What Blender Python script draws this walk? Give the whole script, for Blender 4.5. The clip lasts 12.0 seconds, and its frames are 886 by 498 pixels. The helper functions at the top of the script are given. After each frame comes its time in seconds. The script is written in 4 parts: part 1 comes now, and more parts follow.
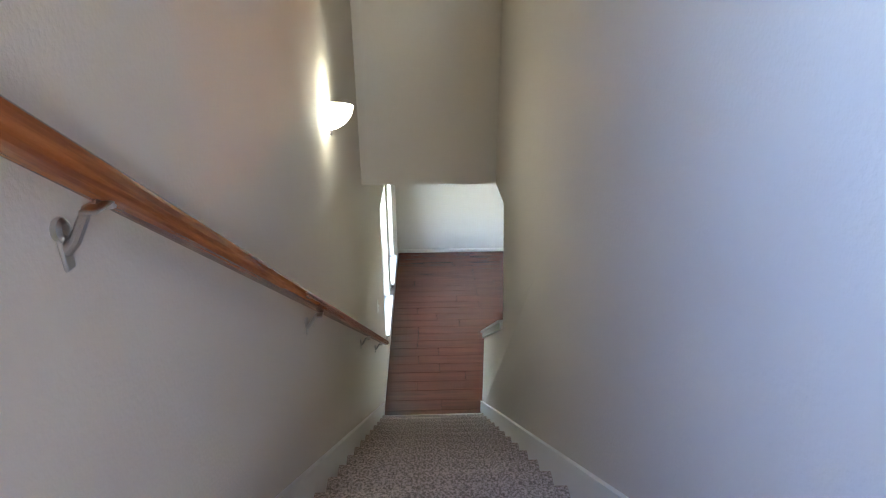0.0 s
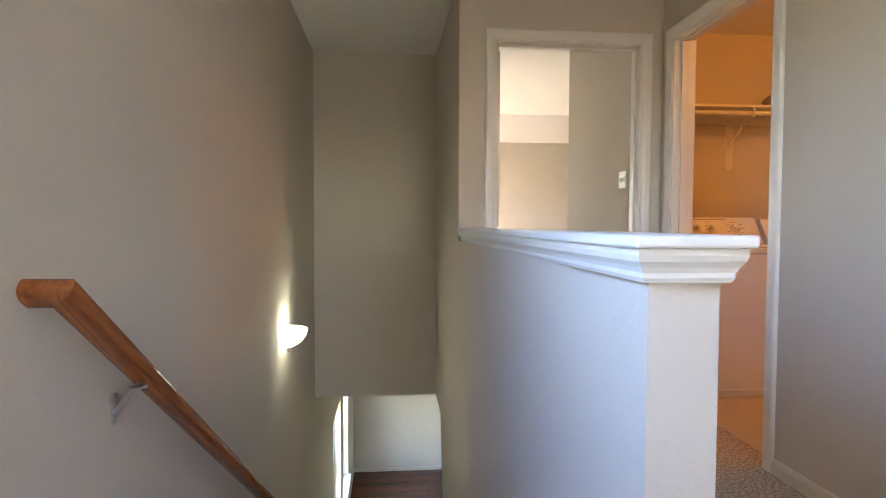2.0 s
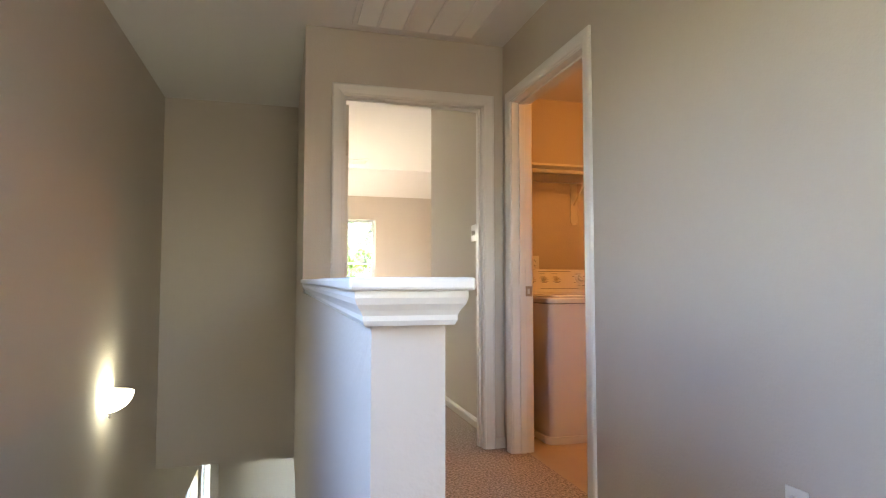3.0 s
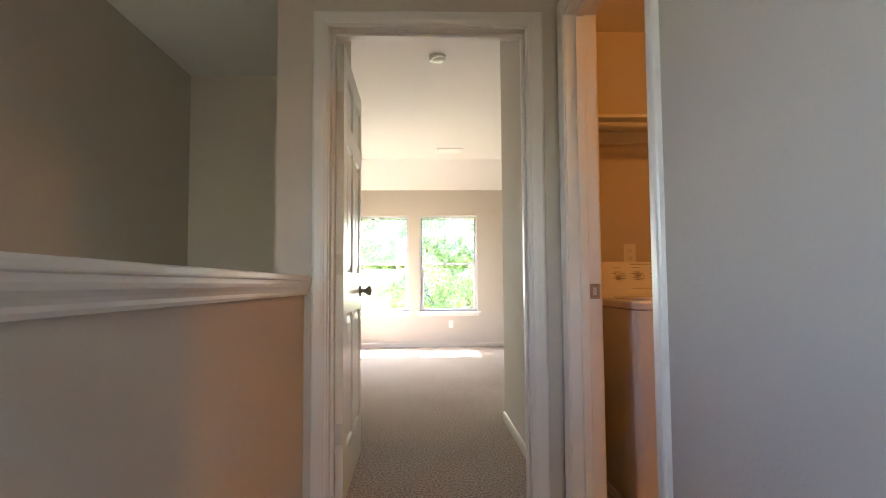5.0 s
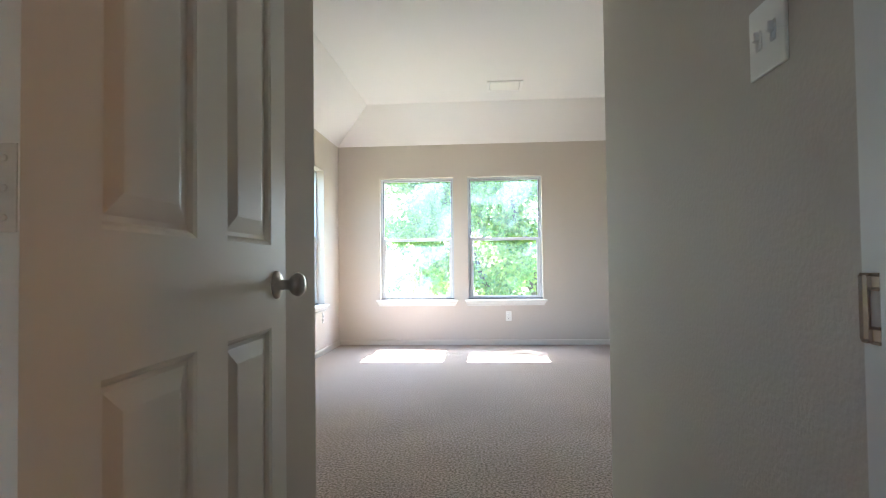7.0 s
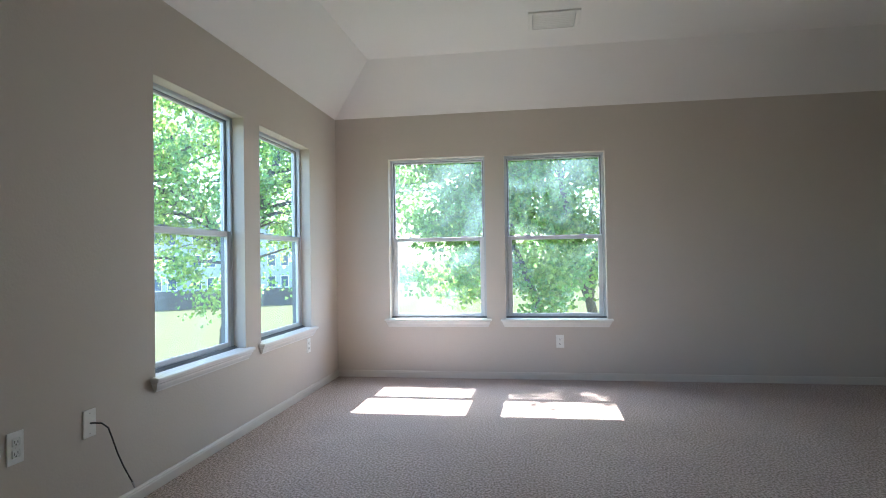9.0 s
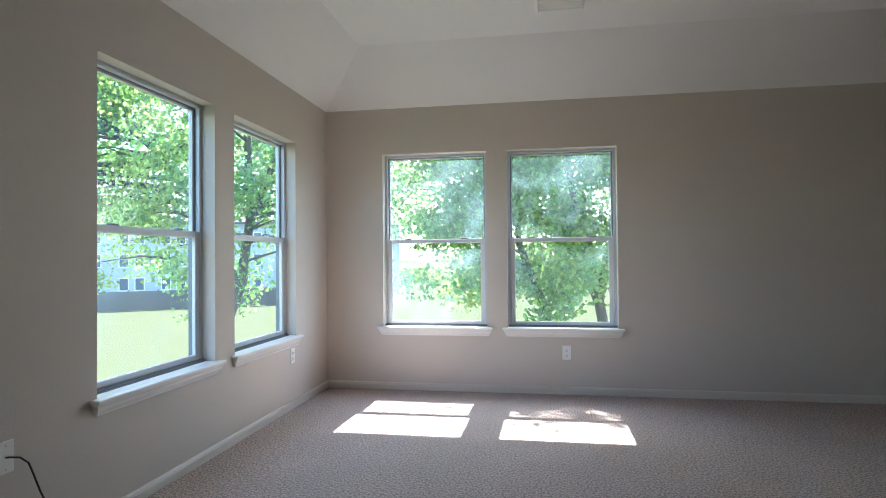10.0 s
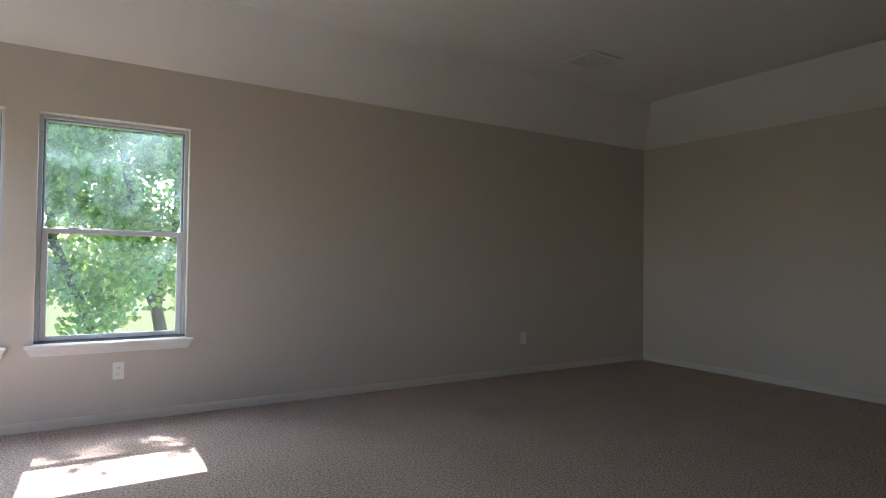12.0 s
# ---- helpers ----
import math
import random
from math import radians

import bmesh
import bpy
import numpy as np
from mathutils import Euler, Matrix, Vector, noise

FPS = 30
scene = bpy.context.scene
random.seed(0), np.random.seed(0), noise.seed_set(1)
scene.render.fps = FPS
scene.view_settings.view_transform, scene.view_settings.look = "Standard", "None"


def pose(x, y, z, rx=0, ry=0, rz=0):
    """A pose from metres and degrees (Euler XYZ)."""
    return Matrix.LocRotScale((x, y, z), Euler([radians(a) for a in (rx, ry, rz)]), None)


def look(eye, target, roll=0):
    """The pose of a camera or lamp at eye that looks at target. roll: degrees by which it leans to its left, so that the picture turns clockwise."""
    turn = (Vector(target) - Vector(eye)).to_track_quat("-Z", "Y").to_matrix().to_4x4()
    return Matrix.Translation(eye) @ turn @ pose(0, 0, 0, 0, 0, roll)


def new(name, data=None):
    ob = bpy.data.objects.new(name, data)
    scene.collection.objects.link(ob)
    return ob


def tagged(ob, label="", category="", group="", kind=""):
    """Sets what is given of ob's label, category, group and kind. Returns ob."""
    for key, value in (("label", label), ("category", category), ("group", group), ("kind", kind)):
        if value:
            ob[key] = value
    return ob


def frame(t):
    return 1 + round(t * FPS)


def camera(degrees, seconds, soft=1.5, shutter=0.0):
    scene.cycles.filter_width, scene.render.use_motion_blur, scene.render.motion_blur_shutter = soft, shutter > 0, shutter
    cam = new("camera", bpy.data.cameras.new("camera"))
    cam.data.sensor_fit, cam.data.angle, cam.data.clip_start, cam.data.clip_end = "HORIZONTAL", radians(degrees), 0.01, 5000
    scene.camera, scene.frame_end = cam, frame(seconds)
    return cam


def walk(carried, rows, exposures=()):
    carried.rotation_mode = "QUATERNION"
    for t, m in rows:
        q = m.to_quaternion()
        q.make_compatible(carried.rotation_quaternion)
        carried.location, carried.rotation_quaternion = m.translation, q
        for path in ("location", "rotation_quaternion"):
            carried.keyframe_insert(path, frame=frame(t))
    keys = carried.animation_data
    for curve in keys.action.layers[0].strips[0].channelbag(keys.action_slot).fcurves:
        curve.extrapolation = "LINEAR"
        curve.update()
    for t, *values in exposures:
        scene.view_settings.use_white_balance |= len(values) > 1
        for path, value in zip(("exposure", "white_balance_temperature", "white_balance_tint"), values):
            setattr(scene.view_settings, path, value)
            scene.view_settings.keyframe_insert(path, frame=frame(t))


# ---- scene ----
cam = camera(74.8, 12.0, soft=1.0, shutter=0.05)
PATH = [
    (0, (0.475, 0.258, 0.887), (0.536, 2.087, 0.081), -0.2),
    (0.5, (0.496, 0.169, 0.919), (0.567, 2.003, 0.124), -0.2),
    (1, (0.553, 0.006, 0.965), (0.62, 1.923, 0.398), -0.3),
    (1.5, (0.597, -0.246, 0.995), (0.662, 1.729, 0.684), 0.1),
    (2, (0.641, -0.414, 1.015), (0.819, 1.576, 0.933), 0.2),
    (2.5, (0.72, -0.474, 0.997), (1.145, 1.479, 1.057), 0.1),
    (3, (0.915, -0.434, 0.996), (1.447, 1.491, 1.104), 0.0),
    (3.2, (1.005, -0.406, 0.995), (1.54, 1.518, 1.103), -0.1),
    (5, (1.641, 0.45, 0.963), (1.702, 2.445, 1.085), -0.4),
    (5.5, (1.711, 0.843, 0.957), (1.68, 2.84, 1.055), -0.4),
    (6, (1.747, 1.326, 0.971), (1.683, 3.324, 1.042), -0.4),
    (6.5, (1.778, 1.878, 0.983), (1.672, 3.875, 1.04), -0.4),
    (7, (1.747, 2.454, 0.971), (1.606, 4.448, 1.026), -0.7),
    (9, (1.797, 4.204, 1.108), (1.494, 6.18, 1.139), -0.9),
    (9.5, (1.825, 4.47, 1.128), (1.433, 6.431, 1.16), -0.8),
    (10, (1.838, 4.61, 1.133), (1.503, 6.58, 1.165), -0.5),
    (10.5, (1.767, 4.724, 1.135), (1.731, 6.723, 1.168), -0.1),
    (11, (1.753, 4.794, 1.147), (2.012, 6.777, 1.176), 0.3),
    (11.5, (1.786, 4.855, 1.153), (2.478, 6.731, 1.181), 0.5),
    (12, (1.798, 5.01, 1.123), (2.858, 6.705, 1.162), 0.8),
]
EXPOSURES = [(0.0, 5.6, 6900, 19), (0.5, 5.55, 6900, 19), (1.0, 5.4, 7000, 19), (1.5, 5.2, 7200, 19), (2.5, 5.15, 7600, 19), (3.2, 5.1, 7600, 19), (5.0, 4.65, 7200, 17),
             (5.5, 4.5, 6850, 15), (6.5, 4.15, 6250, 12), (7.0, 4.1, 5900, 11), (9.0, 3.05, 5700, 12), (10.0, 2.9, 5700, 12), (12.0, 2.95, 6100, 18)]
walk(cam, [(t, look(eye, target, roll)) for t, eye, target, roll in PATH], EXPOSURES)

# ---- world, sun ----
SUN_ELEVATION = 55.0
world = bpy.data.worlds.new("world")
scene.world = world
world.use_nodes = True
wnt = world.node_tree
sky = wnt.nodes.new("ShaderNodeTexSky")
sky.sky_type = "NISHITA"
sky.sun_disc = False
sky.sun_elevation = radians(SUN_ELEVATION)
sky.sun_rotation = 0.0
wnt.links.new(sky.outputs[0], wnt.nodes["Background"].inputs[0])
wnt.nodes["Background"].inputs[1].default_value = 0.15


def lamp(name, kind, energy, color, m, size=0.1, size_y=0.1):
    data = bpy.data.lights.new(name, kind)
    data.energy, data.color = energy, color
    if kind == "AREA":
        data.shape, data.size, data.size_y = "RECTANGLE", size, size_y
    elif kind == "SUN":
        data.angle = size
    else:
        data.shadow_soft_size = size
    ob = new(name, data)
    ob.matrix_world = m
    return ob


lamp("sun", "SUN", 5.0, (1.0, 0.95, 0.86), look((0, 30, 45), (-0.63, 30 - 0.6993 * 45, 0)), size=radians(0.5))
# daylight in the hall side window and the bedroom windows, incandescent light in the laundry, the sconce
lamp("hall_window_light", "AREA", 0.23, (0.20, 0.43, 1.0), look((0.06, 0.10, 1.6), (1.06, 0.85, 0.45)), 0.6, 0.5).data.spread = radians(95)
# added warm fill from behind the camera, set in an assumed end window
lamp("hall_end_fill_light", "AREA", 0.56, (1.0, 0.86, 0.78), look((1.68, -3.12, 1.55), (0.9, 0.0, 1.3)), 0.8, 1.0)
for wx in (0.925, 2.003):
    lamp("bedroom_window_light", "AREA", 0.85, (0.92, 0.98, 1.0), look((wx, 9.59, 1.29), (wx, 8.0, 0.55)), 0.8, 1.3).data.spread = radians(125)
for wy in (7.275, 8.405):
    lamp("bedroom_window_light", "AREA", 0.3, (0.92, 0.98, 1.0), look((-0.117, wy, 1.29), (1.5, wy, 0.4)), 0.8, 1.3)
lamp("laundry_bulb", "POINT", 0.70, (1.0, 0.40, 0.07), pose(3.35, 2.1, 2.27), 0.06)
lamp("sconce_bulb", "POINT", 0.016, (0.74, 1.0, 0.76), pose(0.07, 3.114, 0.345), 0.02)

# ---- materials ----


def material(name, color, rough=0.6, metal=0.0, vary=0.0, vary_scale=3.0, grain=0.0, grain_scale=60.0, bump=0.0, bump_scale=200.0,
             stretch=(1, 1, 1), spec=0.5, dark=None, per_object=0.0, bump_distance=0.002):
    """A principled material with a slow stain layer, a fine grain layer and a fine relief."""
    m = bpy.data.materials.new(name)
    m.use_nodes = True
    nt = m.node_tree
    p = nt.nodes["Principled BSDF"]
    p.inputs["Roughness"].default_value = rough
    p.inputs["Metallic"].default_value = metal
    p.inputs["Specular IOR Level"].default_value = spec
    tc = nt.nodes.new("ShaderNodeTexCoord")
    mp = nt.nodes.new("ShaderNodeMapping")
    mp.inputs["Scale"].default_value = stretch
    nt.links.new(tc.outputs["Object"], mp.inputs["Vector"])
    coord = mp.outputs[0]
    dark = dark or tuple(c * 0.6 for c in color)
    rgb = nt.nodes.new("ShaderNodeRGB")
    rgb.outputs[0].default_value = (*color, 1)
    out = rgb.outputs[0]

    def blend(fac_out, amount, out):
        mul = nt.nodes.new("ShaderNodeMath")
        mul.operation = "MULTIPLY"
        nt.links.new(fac_out, mul.inputs[0])
        mul.inputs[1].default_value = amount
        mx = nt.nodes.new("ShaderNodeMix")
        mx.data_type = "RGBA"
        nt.links.new(mul.outputs[0], mx.inputs[0])
        nt.links.new(out, mx.inputs[6])
        mx.inputs[7].default_value = (*dark, 1)
        return mx.outputs[2]

    def noise_tex(scale, detail=3.0):
        n = nt.nodes.new("ShaderNodeTexNoise")
        n.inputs["Scale"].default_value = scale
        n.inputs["Detail"].default_value = detail
        nt.links.new(coord, n.inputs["Vector"])
        return n.outputs[0]
    if vary:
        out = blend(noise_tex(vary_scale), vary, out)
    if grain:
        out = blend(noise_tex(grain_scale, 4.0), grain, out)
    if per_object:
        info = nt.nodes.new("ShaderNodeObjectInfo")
        out = blend(info.outputs["Random"], per_object, out)
    nt.links.new(out, p.inputs["Base Color"])
    if bump:
        b = nt.nodes.new("ShaderNodeBump")
        b.inputs["Strength"].default_value = bump
        b.inputs["Distance"].default_value = bump_distance
        nt.links.new(noise_tex(bump_scale, 2.0), b.inputs["Height"])
        nt.links.new(b.outputs[0], p.inputs["Normal"])
    return m


def wood_material(name, light, dark, rough, along, ring_scale=30.0, per_object=0.0, bump=0.1):
    """Grain streaks along one axis (0, 1 or 2), with finer pores over them."""
    m = bpy.data.materials.new(name)
    m.use_nodes = True
    nt = m.node_tree
    p = nt.nodes["Principled BSDF"]
    p.inputs["Roughness"].default_value = rough
    tc = nt.nodes.new("ShaderNodeTexCoord")
    mp = nt.nodes.new("ShaderNodeMapping")
    mp.inputs["Scale"].default_value = [0.06 if i == along else 1.0 for i in range(3)]
    info = nt.nodes.new("ShaderNodeObjectInfo")
    add = nt.nodes.new("ShaderNodeVectorMath")
    add.operation = "ADD"
    nt.links.new(tc.outputs["Object"], add.inputs[0])
    if per_object:
        sc = nt.nodes.new("ShaderNodeMath")
        sc.operation = "MULTIPLY"
        sc.inputs[1].default_value = 37.0
        nt.links.new(info.outputs["Random"], sc.inputs[0])
        nt.links.new(sc.outputs[0], add.inputs[1])
    nt.links.new(add.outputs[0], mp.inputs["Vector"])
    n1 = nt.nodes.new("ShaderNodeTexNoise")
    n1.inputs["Scale"].default_value = ring_scale
    n1.inputs["Detail"].default_value = 5
    n1.inputs["Distortion"].default_value = 1.2
    n2 = nt.nodes.new("ShaderNodeTexNoise")
    n2.inputs["Scale"].default_value = ring_scale * 9
    for n in (n1, n2):
        nt.links.new(mp.outputs[0], n.inputs["Vector"])
    ramp = nt.nodes.new("ShaderNodeValToRGB")
    ramp.color_ramp.elements[0].position, ramp.color_ramp.elements[1].position = 0.36, 0.66
    ramp.color_ramp.elements[0].color, ramp.color_ramp.elements[1].color = (*dark, 1), (*light, 1)
    nt.links.new(n1.outputs[0], ramp.inputs[0])
    mx = nt.nodes.new("ShaderNodeMix")
    mx.data_type = "RGBA"
    mx.blend_type = "MULTIPLY"
    mx.inputs[0].default_value = 0.35
    nt.links.new(ramp.outputs[0], mx.inputs[6])
    nt.links.new(n2.outputs[0], mx.inputs[7])
    out = mx.outputs[2]
    if per_object:
        mul = nt.nodes.new("ShaderNodeMath")
        mul.operation = "MULTIPLY"
        mul.inputs[1].default_value = per_object
        nt.links.new(info.outputs["Random"], mul.inputs[0])
        mx2 = nt.nodes.new("ShaderNodeMix")
        mx2.data_type = "RGBA"
        nt.links.new(mul.outputs[0], mx2.inputs[0])
        nt.links.new(out, mx2.inputs[6])
        mx2.inputs[7].default_value = (*[c * 0.45 for c in dark], 1)
        out = mx2.outputs[2]
    nt.links.new(out, p.inputs["Base Color"])
    b = nt.nodes.new("ShaderNodeBump")
    b.inputs["Strength"].default_value = bump
    b.inputs["Distance"].default_value = 0.001
    nt.links.new(n2.outputs[0], b.inputs["Height"])
    nt.links.new(b.outputs[0], p.inputs["Normal"])
    return m


def carpet_material(name, light, dark):
    """Cut pile: twisted tufts in two browns, slow wear, strong small relief."""
    m = bpy.data.materials.new(name)
    m.use_nodes = True
    nt = m.node_tree
    p = nt.nodes["Principled BSDF"]
    p.inputs["Roughness"].default_value = 1.0
    p.inputs["Specular IOR Level"].default_value = 0.05
    tc = nt.nodes.new("ShaderNodeTexCoord")
    fine = nt.nodes.new("ShaderNodeTexNoise")
    fine.inputs["Scale"].default_value = 210
    fine.inputs["Detail"].default_value = 5
    fine.inputs["Roughness"].default_value = 0.72
    slow = nt.nodes.new("ShaderNodeTexNoise")
    slow.inputs["Scale"].default_value = 2.2
    slow.inputs["Detail"].default_value = 4
    tuft = nt.nodes.new("ShaderNodeTexNoise")
    tuft.inputs["Scale"].default_value = 88
    tuft.inputs["Detail"].default_value = 2
    for n in (fine, slow, tuft):
        nt.links.new(tc.outputs["Object"], n.inputs["Vector"])
    both = nt.nodes.new("ShaderNodeMath")
    both.operation = "MULTIPLY_ADD"
    both.inputs[1].default_value = 0.55
    nt.links.new(tuft.outputs[0], both.inputs[0])
    half = nt.nodes.new("ShaderNodeMath")
    half.operation = "MULTIPLY"
    half.inputs[1].default_value = 0.45
    nt.links.new(fine.outputs[0], half.inputs[0])
    nt.links.new(half.outputs[0], both.inputs[2])
    ramp = nt.nodes.new("ShaderNodeValToRGB")
    ramp.color_ramp.elements[0].position, ramp.color_ramp.elements[1].position = 0.42, 0.58
    ramp.color_ramp.elements[0].color, ramp.color_ramp.elements[1].color = (*dark, 1), (*light, 1)
    nt.links.new(both.outputs[0], ramp.inputs[0])
    mx = nt.nodes.new("ShaderNodeMix")
    mx.data_type = "RGBA"
    mx.blend_type = "MULTIPLY"
    mx.inputs[0].default_value = 0.22
    nt.links.new(ramp.outputs[0], mx.inputs[6])
    nt.links.new(slow.outputs[0], mx.inputs[7])
    nt.links.new(mx.outputs[2], p.inputs["Base Color"])
    b = nt.nodes.new("ShaderNodeBump")
    b.inputs["Strength"].default_value = 0.9
    b.inputs["Distance"].default_value = 0.010
    nt.links.new(both.outputs[0], b.inputs["Height"])
    nt.links.new(b.outputs[0], p.inputs["Normal"])
    return m


def glass_material():
    """A clear pane with a faint gloss and a cloudy film of dust that the sun lights up."""
    m = bpy.data.materials.new("pane_glass")
    m.use_nodes = True
    nt = m.node_tree
    nt.nodes.remove(nt.nodes["Principled BSDF"])
    out = nt.nodes["Material Output"]
    clear = nt.nodes.new("ShaderNodeBsdfTransparent")
    clear.inputs[0].default_value = (0.93, 0.97, 0.95, 1)
    gloss = nt.nodes.new("ShaderNodeBsdfGlossy")
    gloss.inputs["Roughness"].default_value = 0.02
    film = nt.nodes.new("ShaderNodeBsdfTranslucent")
    film.inputs[0].default_value = (0.62, 0.88, 1.0, 1)
    tc = nt.nodes.new("ShaderNodeTexCoord")
    n = nt.nodes.new("ShaderNodeTexNoise")
    n.inputs["Scale"].default_value = 1.9
    n.inputs["Detail"].default_value = 4
    n.inputs["Distortion"].default_value = 0.8
    nt.links.new(tc.outputs["Object"], n.inputs["Vector"])
    mr = nt.nodes.new("ShaderNodeMapRange")
    mr.inputs["From Min"].default_value, mr.inputs["From Max"].default_value = 0.48, 0.72
    mr.inputs["To Min"].default_value, mr.inputs["To Max"].default_value = 0.016, 0.06
    nt.links.new(n.outputs[0], mr.inputs[0])
    mix1 = nt.nodes.new("ShaderNodeMixShader")
    nt.links.new(mr.outputs[0], mix1.inputs[0])
    nt.links.new(clear.outputs[0], mix1.inputs[1])
    nt.links.new(film.outputs[0], mix1.inputs[2])
    mix2 = nt.nodes.new("ShaderNodeMixShader")
    mix2.inputs[0].default_value = 0.012
    nt.links.new(mix1.outputs[0], mix2.inputs[1])
    nt.links.new(gloss.outputs[0], mix2.inputs[2])
    nt.links.new(mix2.outputs[0], out.inputs[0])
    return m


def leaf_material(name, color, glow):
    m = bpy.data.materials.new(name)
    m.use_nodes = True
    nt = m.node_tree
    nt.nodes.remove(nt.nodes["Principled BSDF"])
    out = nt.nodes["Material Output"]
    geo = nt.nodes.new("ShaderNodeNewGeometry")
    mxs = []
    for c in (color, glow):
        mx = nt.nodes.new("ShaderNodeMix")
        mx.data_type = "RGBA"
        nt.links.new(geo.outputs["Random Per Island"], mx.inputs[0])
        mx.inputs[6].default_value = (*[k * 0.55 for k in c], 1)
        mx.inputs[7].default_value = (*[min(1, k * 1.35) for k in c], 1)
        mxs.append(mx.outputs[2])
    d = nt.nodes.new("ShaderNodeBsdfDiffuse")
    nt.links.new(mxs[0], d.inputs[0])
    t = nt.nodes.new("ShaderNodeBsdfTranslucent")
    nt.links.new(mxs[1], t.inputs[0])
    g = nt.nodes.new("ShaderNodeBsdfGlossy")
    g.inputs["Roughness"].default_value = 0.35
    a = nt.nodes.new("ShaderNodeMixShader")
    a.inputs[0].default_value = 0.5
    nt.links.new(d.outputs[0], a.inputs[1])
    nt.links.new(t.outputs[0], a.inputs[2])
    b = nt.nodes.new("ShaderNodeMixShader")
    b.inputs[0].default_value = 0.05
    nt.links.new(a.outputs[0], b.inputs[1])
    nt.links.new(g.outputs[0], b.inputs[2])
    nt.links.new(b.outputs[0], out.inputs[0])
    return m


def glowing(name, color, strength):
    m = bpy.data.materials.new(name)
    m.use_nodes = True
    p = m.node_tree.nodes["Principled BSDF"]
    p.inputs["Base Color"].default_value = (0.85, 0.85, 0.82, 1)
    p.inputs["Roughness"].default_value = 0.3
    p.inputs["Emission Color"].default_value = (*color, 1)
    p.inputs["Emission Strength"].default_value = strength
    return m


PAINT = material("wall_paint_greige", (0.634, 0.566, 0.493), 0.75, vary=0.10, vary_scale=1.3, grain=0.06, grain_scale=25, bump=0.38, bump_scale=95, bump_distance=0.003, spec=0.25)
CEILING = material("ceiling_paint_white", (0.80, 0.775, 0.74), 0.9, vary=0.06, vary_scale=1.5, bump=0.35, bump_scale=110, bump_distance=0.003, spec=0.1)
TRIM = material("trim_paint_white", (0.79, 0.77, 0.73), 0.32, vary=0.05, vary_scale=4, grain=0.03, grain_scale=40, bump=0.05, bump_scale=120, dark=(0.5, 0.46, 0.4))
BASE_PAINT = material("baseboard_paint_cream", (0.69, 0.63, 0.555), 0.4, vary=0.18, vary_scale=3, grain=0.08, grain_scale=40, bump=0.05, bump_scale=120, dark=(0.42, 0.36, 0.3))
DOOR_PAINT = material("door_paint_white", (0.79, 0.76, 0.68), 0.30, vary=0.08, vary_scale=3, bump=0.25, bump_scale=70, stretch=(1, 1, 0.05), bump_distance=0.001, dark=(0.5, 0.46, 0.4))
CARPET = carpet_material("carpet_beige_pile", (0.74, 0.605, 0.54), (0.29, 0.228, 0.195))
OAK = wood_material("oak_stained", (0.44, 0.13, 0.03), (0.25, 0.06, 0.013), 0.25, 1, 45)
PLANK = wood_material("laminate_mahogany", (0.165, 0.052, 0.030), (0.105, 0.030, 0.018), 0.26, 0, 16, per_object=0.15)
GAP = material("plank_joint_dark", (0.06, 0.024, 0.015), 0.9, vary=0.3)
NICKEL = material("satin_nickel", (0.55, 0.53, 0.50), 0.33, metal=1.0, vary=0.2, vary_scale=30)
PEWTER = material("aged_pewter_knob", (0.50, 0.47, 0.43), 0.36, metal=1.0, vary=0.3, vary_scale=40)
PAINTED_METAL = material("painted_hinge", (0.70, 0.66, 0.58), 0.4, vary=0.25, vary_scale=60, dark=(0.35, 0.28, 0.2))
BRASS = material("dull_brass_plate", (0.46, 0.36, 0.27), 0.45, metal=0.8, vary=0.2, vary_scale=50)
PLASTIC = material("white_plastic", (0.86, 0.85, 0.80), 0.35, vary=0.06, vary_scale=20)
SLOT = material("dark_slot", (0.03, 0.03, 0.03), 0.6, vary=0.2)
FRAME_GREY = material("window_frame_grey", (0.56, 0.58, 0.60), 0.42, vary=0.12, vary_scale=8)
ALU = material("window_frame_white_vinyl", (0.68, 0.69, 0.70), 0.38, vary=0.12, vary_scale=8, grain=0.06, grain_scale=60)
SEAL = material("window_seal_grey", (0.16, 0.17, 0.18), 0.5, vary=0.2, vary_scale=20)
GLASS = glass_material()
ENAMEL = material("appliance_enamel", (0.76, 0.74, 0.71), 0.22, vary=0.05, vary_scale=5)
CHROME = material("dial_cream", (0.72, 0.68, 0.58), 0.25, vary=0.1, vary_scale=30)
PRINT = material("grey_print", (0.22, 0.21, 0.2), 0.6, vary=0.2)
VINYL = material("sheet_vinyl_beige", (0.60, 0.47, 0.33), 0.35, vary=0.35, vary_scale=9, grain=0.2, grain_scale=60, dark=(0.42, 0.3, 0.2))
SHELF_PAINT = material("shelf_paint_white", (0.76, 0.73, 0.68), 0.45, vary=0.1, vary_scale=6)
CLOTH = material("folded_cloth_grey", (0.42, 0.36, 0.32), 0.9, vary=0.4, vary_scale=14, bump=0.4, bump_scale=150)
CLOTH2 = material("folded_cloth_cream", (0.66, 0.58, 0.48), 0.9, vary=0.3, vary_scale=14, bump=0.4, bump_scale=150)
CABLE = material("black_coax_jacket", (0.035, 0.03, 0.025), 0.45, vary=0.4, vary_scale=40)
SHADE = glowing("lit_opal_glass", (0.86, 1.0, 0.84), 0.6)
DOME = glowing("lit_dome_glass", (1.0, 0.5, 0.18), 0.5)
BARK = material("tree_bark", (0.17, 0.135, 0.105), 0.95, vary=0.6, vary_scale=7, grain=0.4, grain_scale=40, bump=0.9, bump_scale=30, bump_distance=0.02, stretch=(1, 1, 0.3))
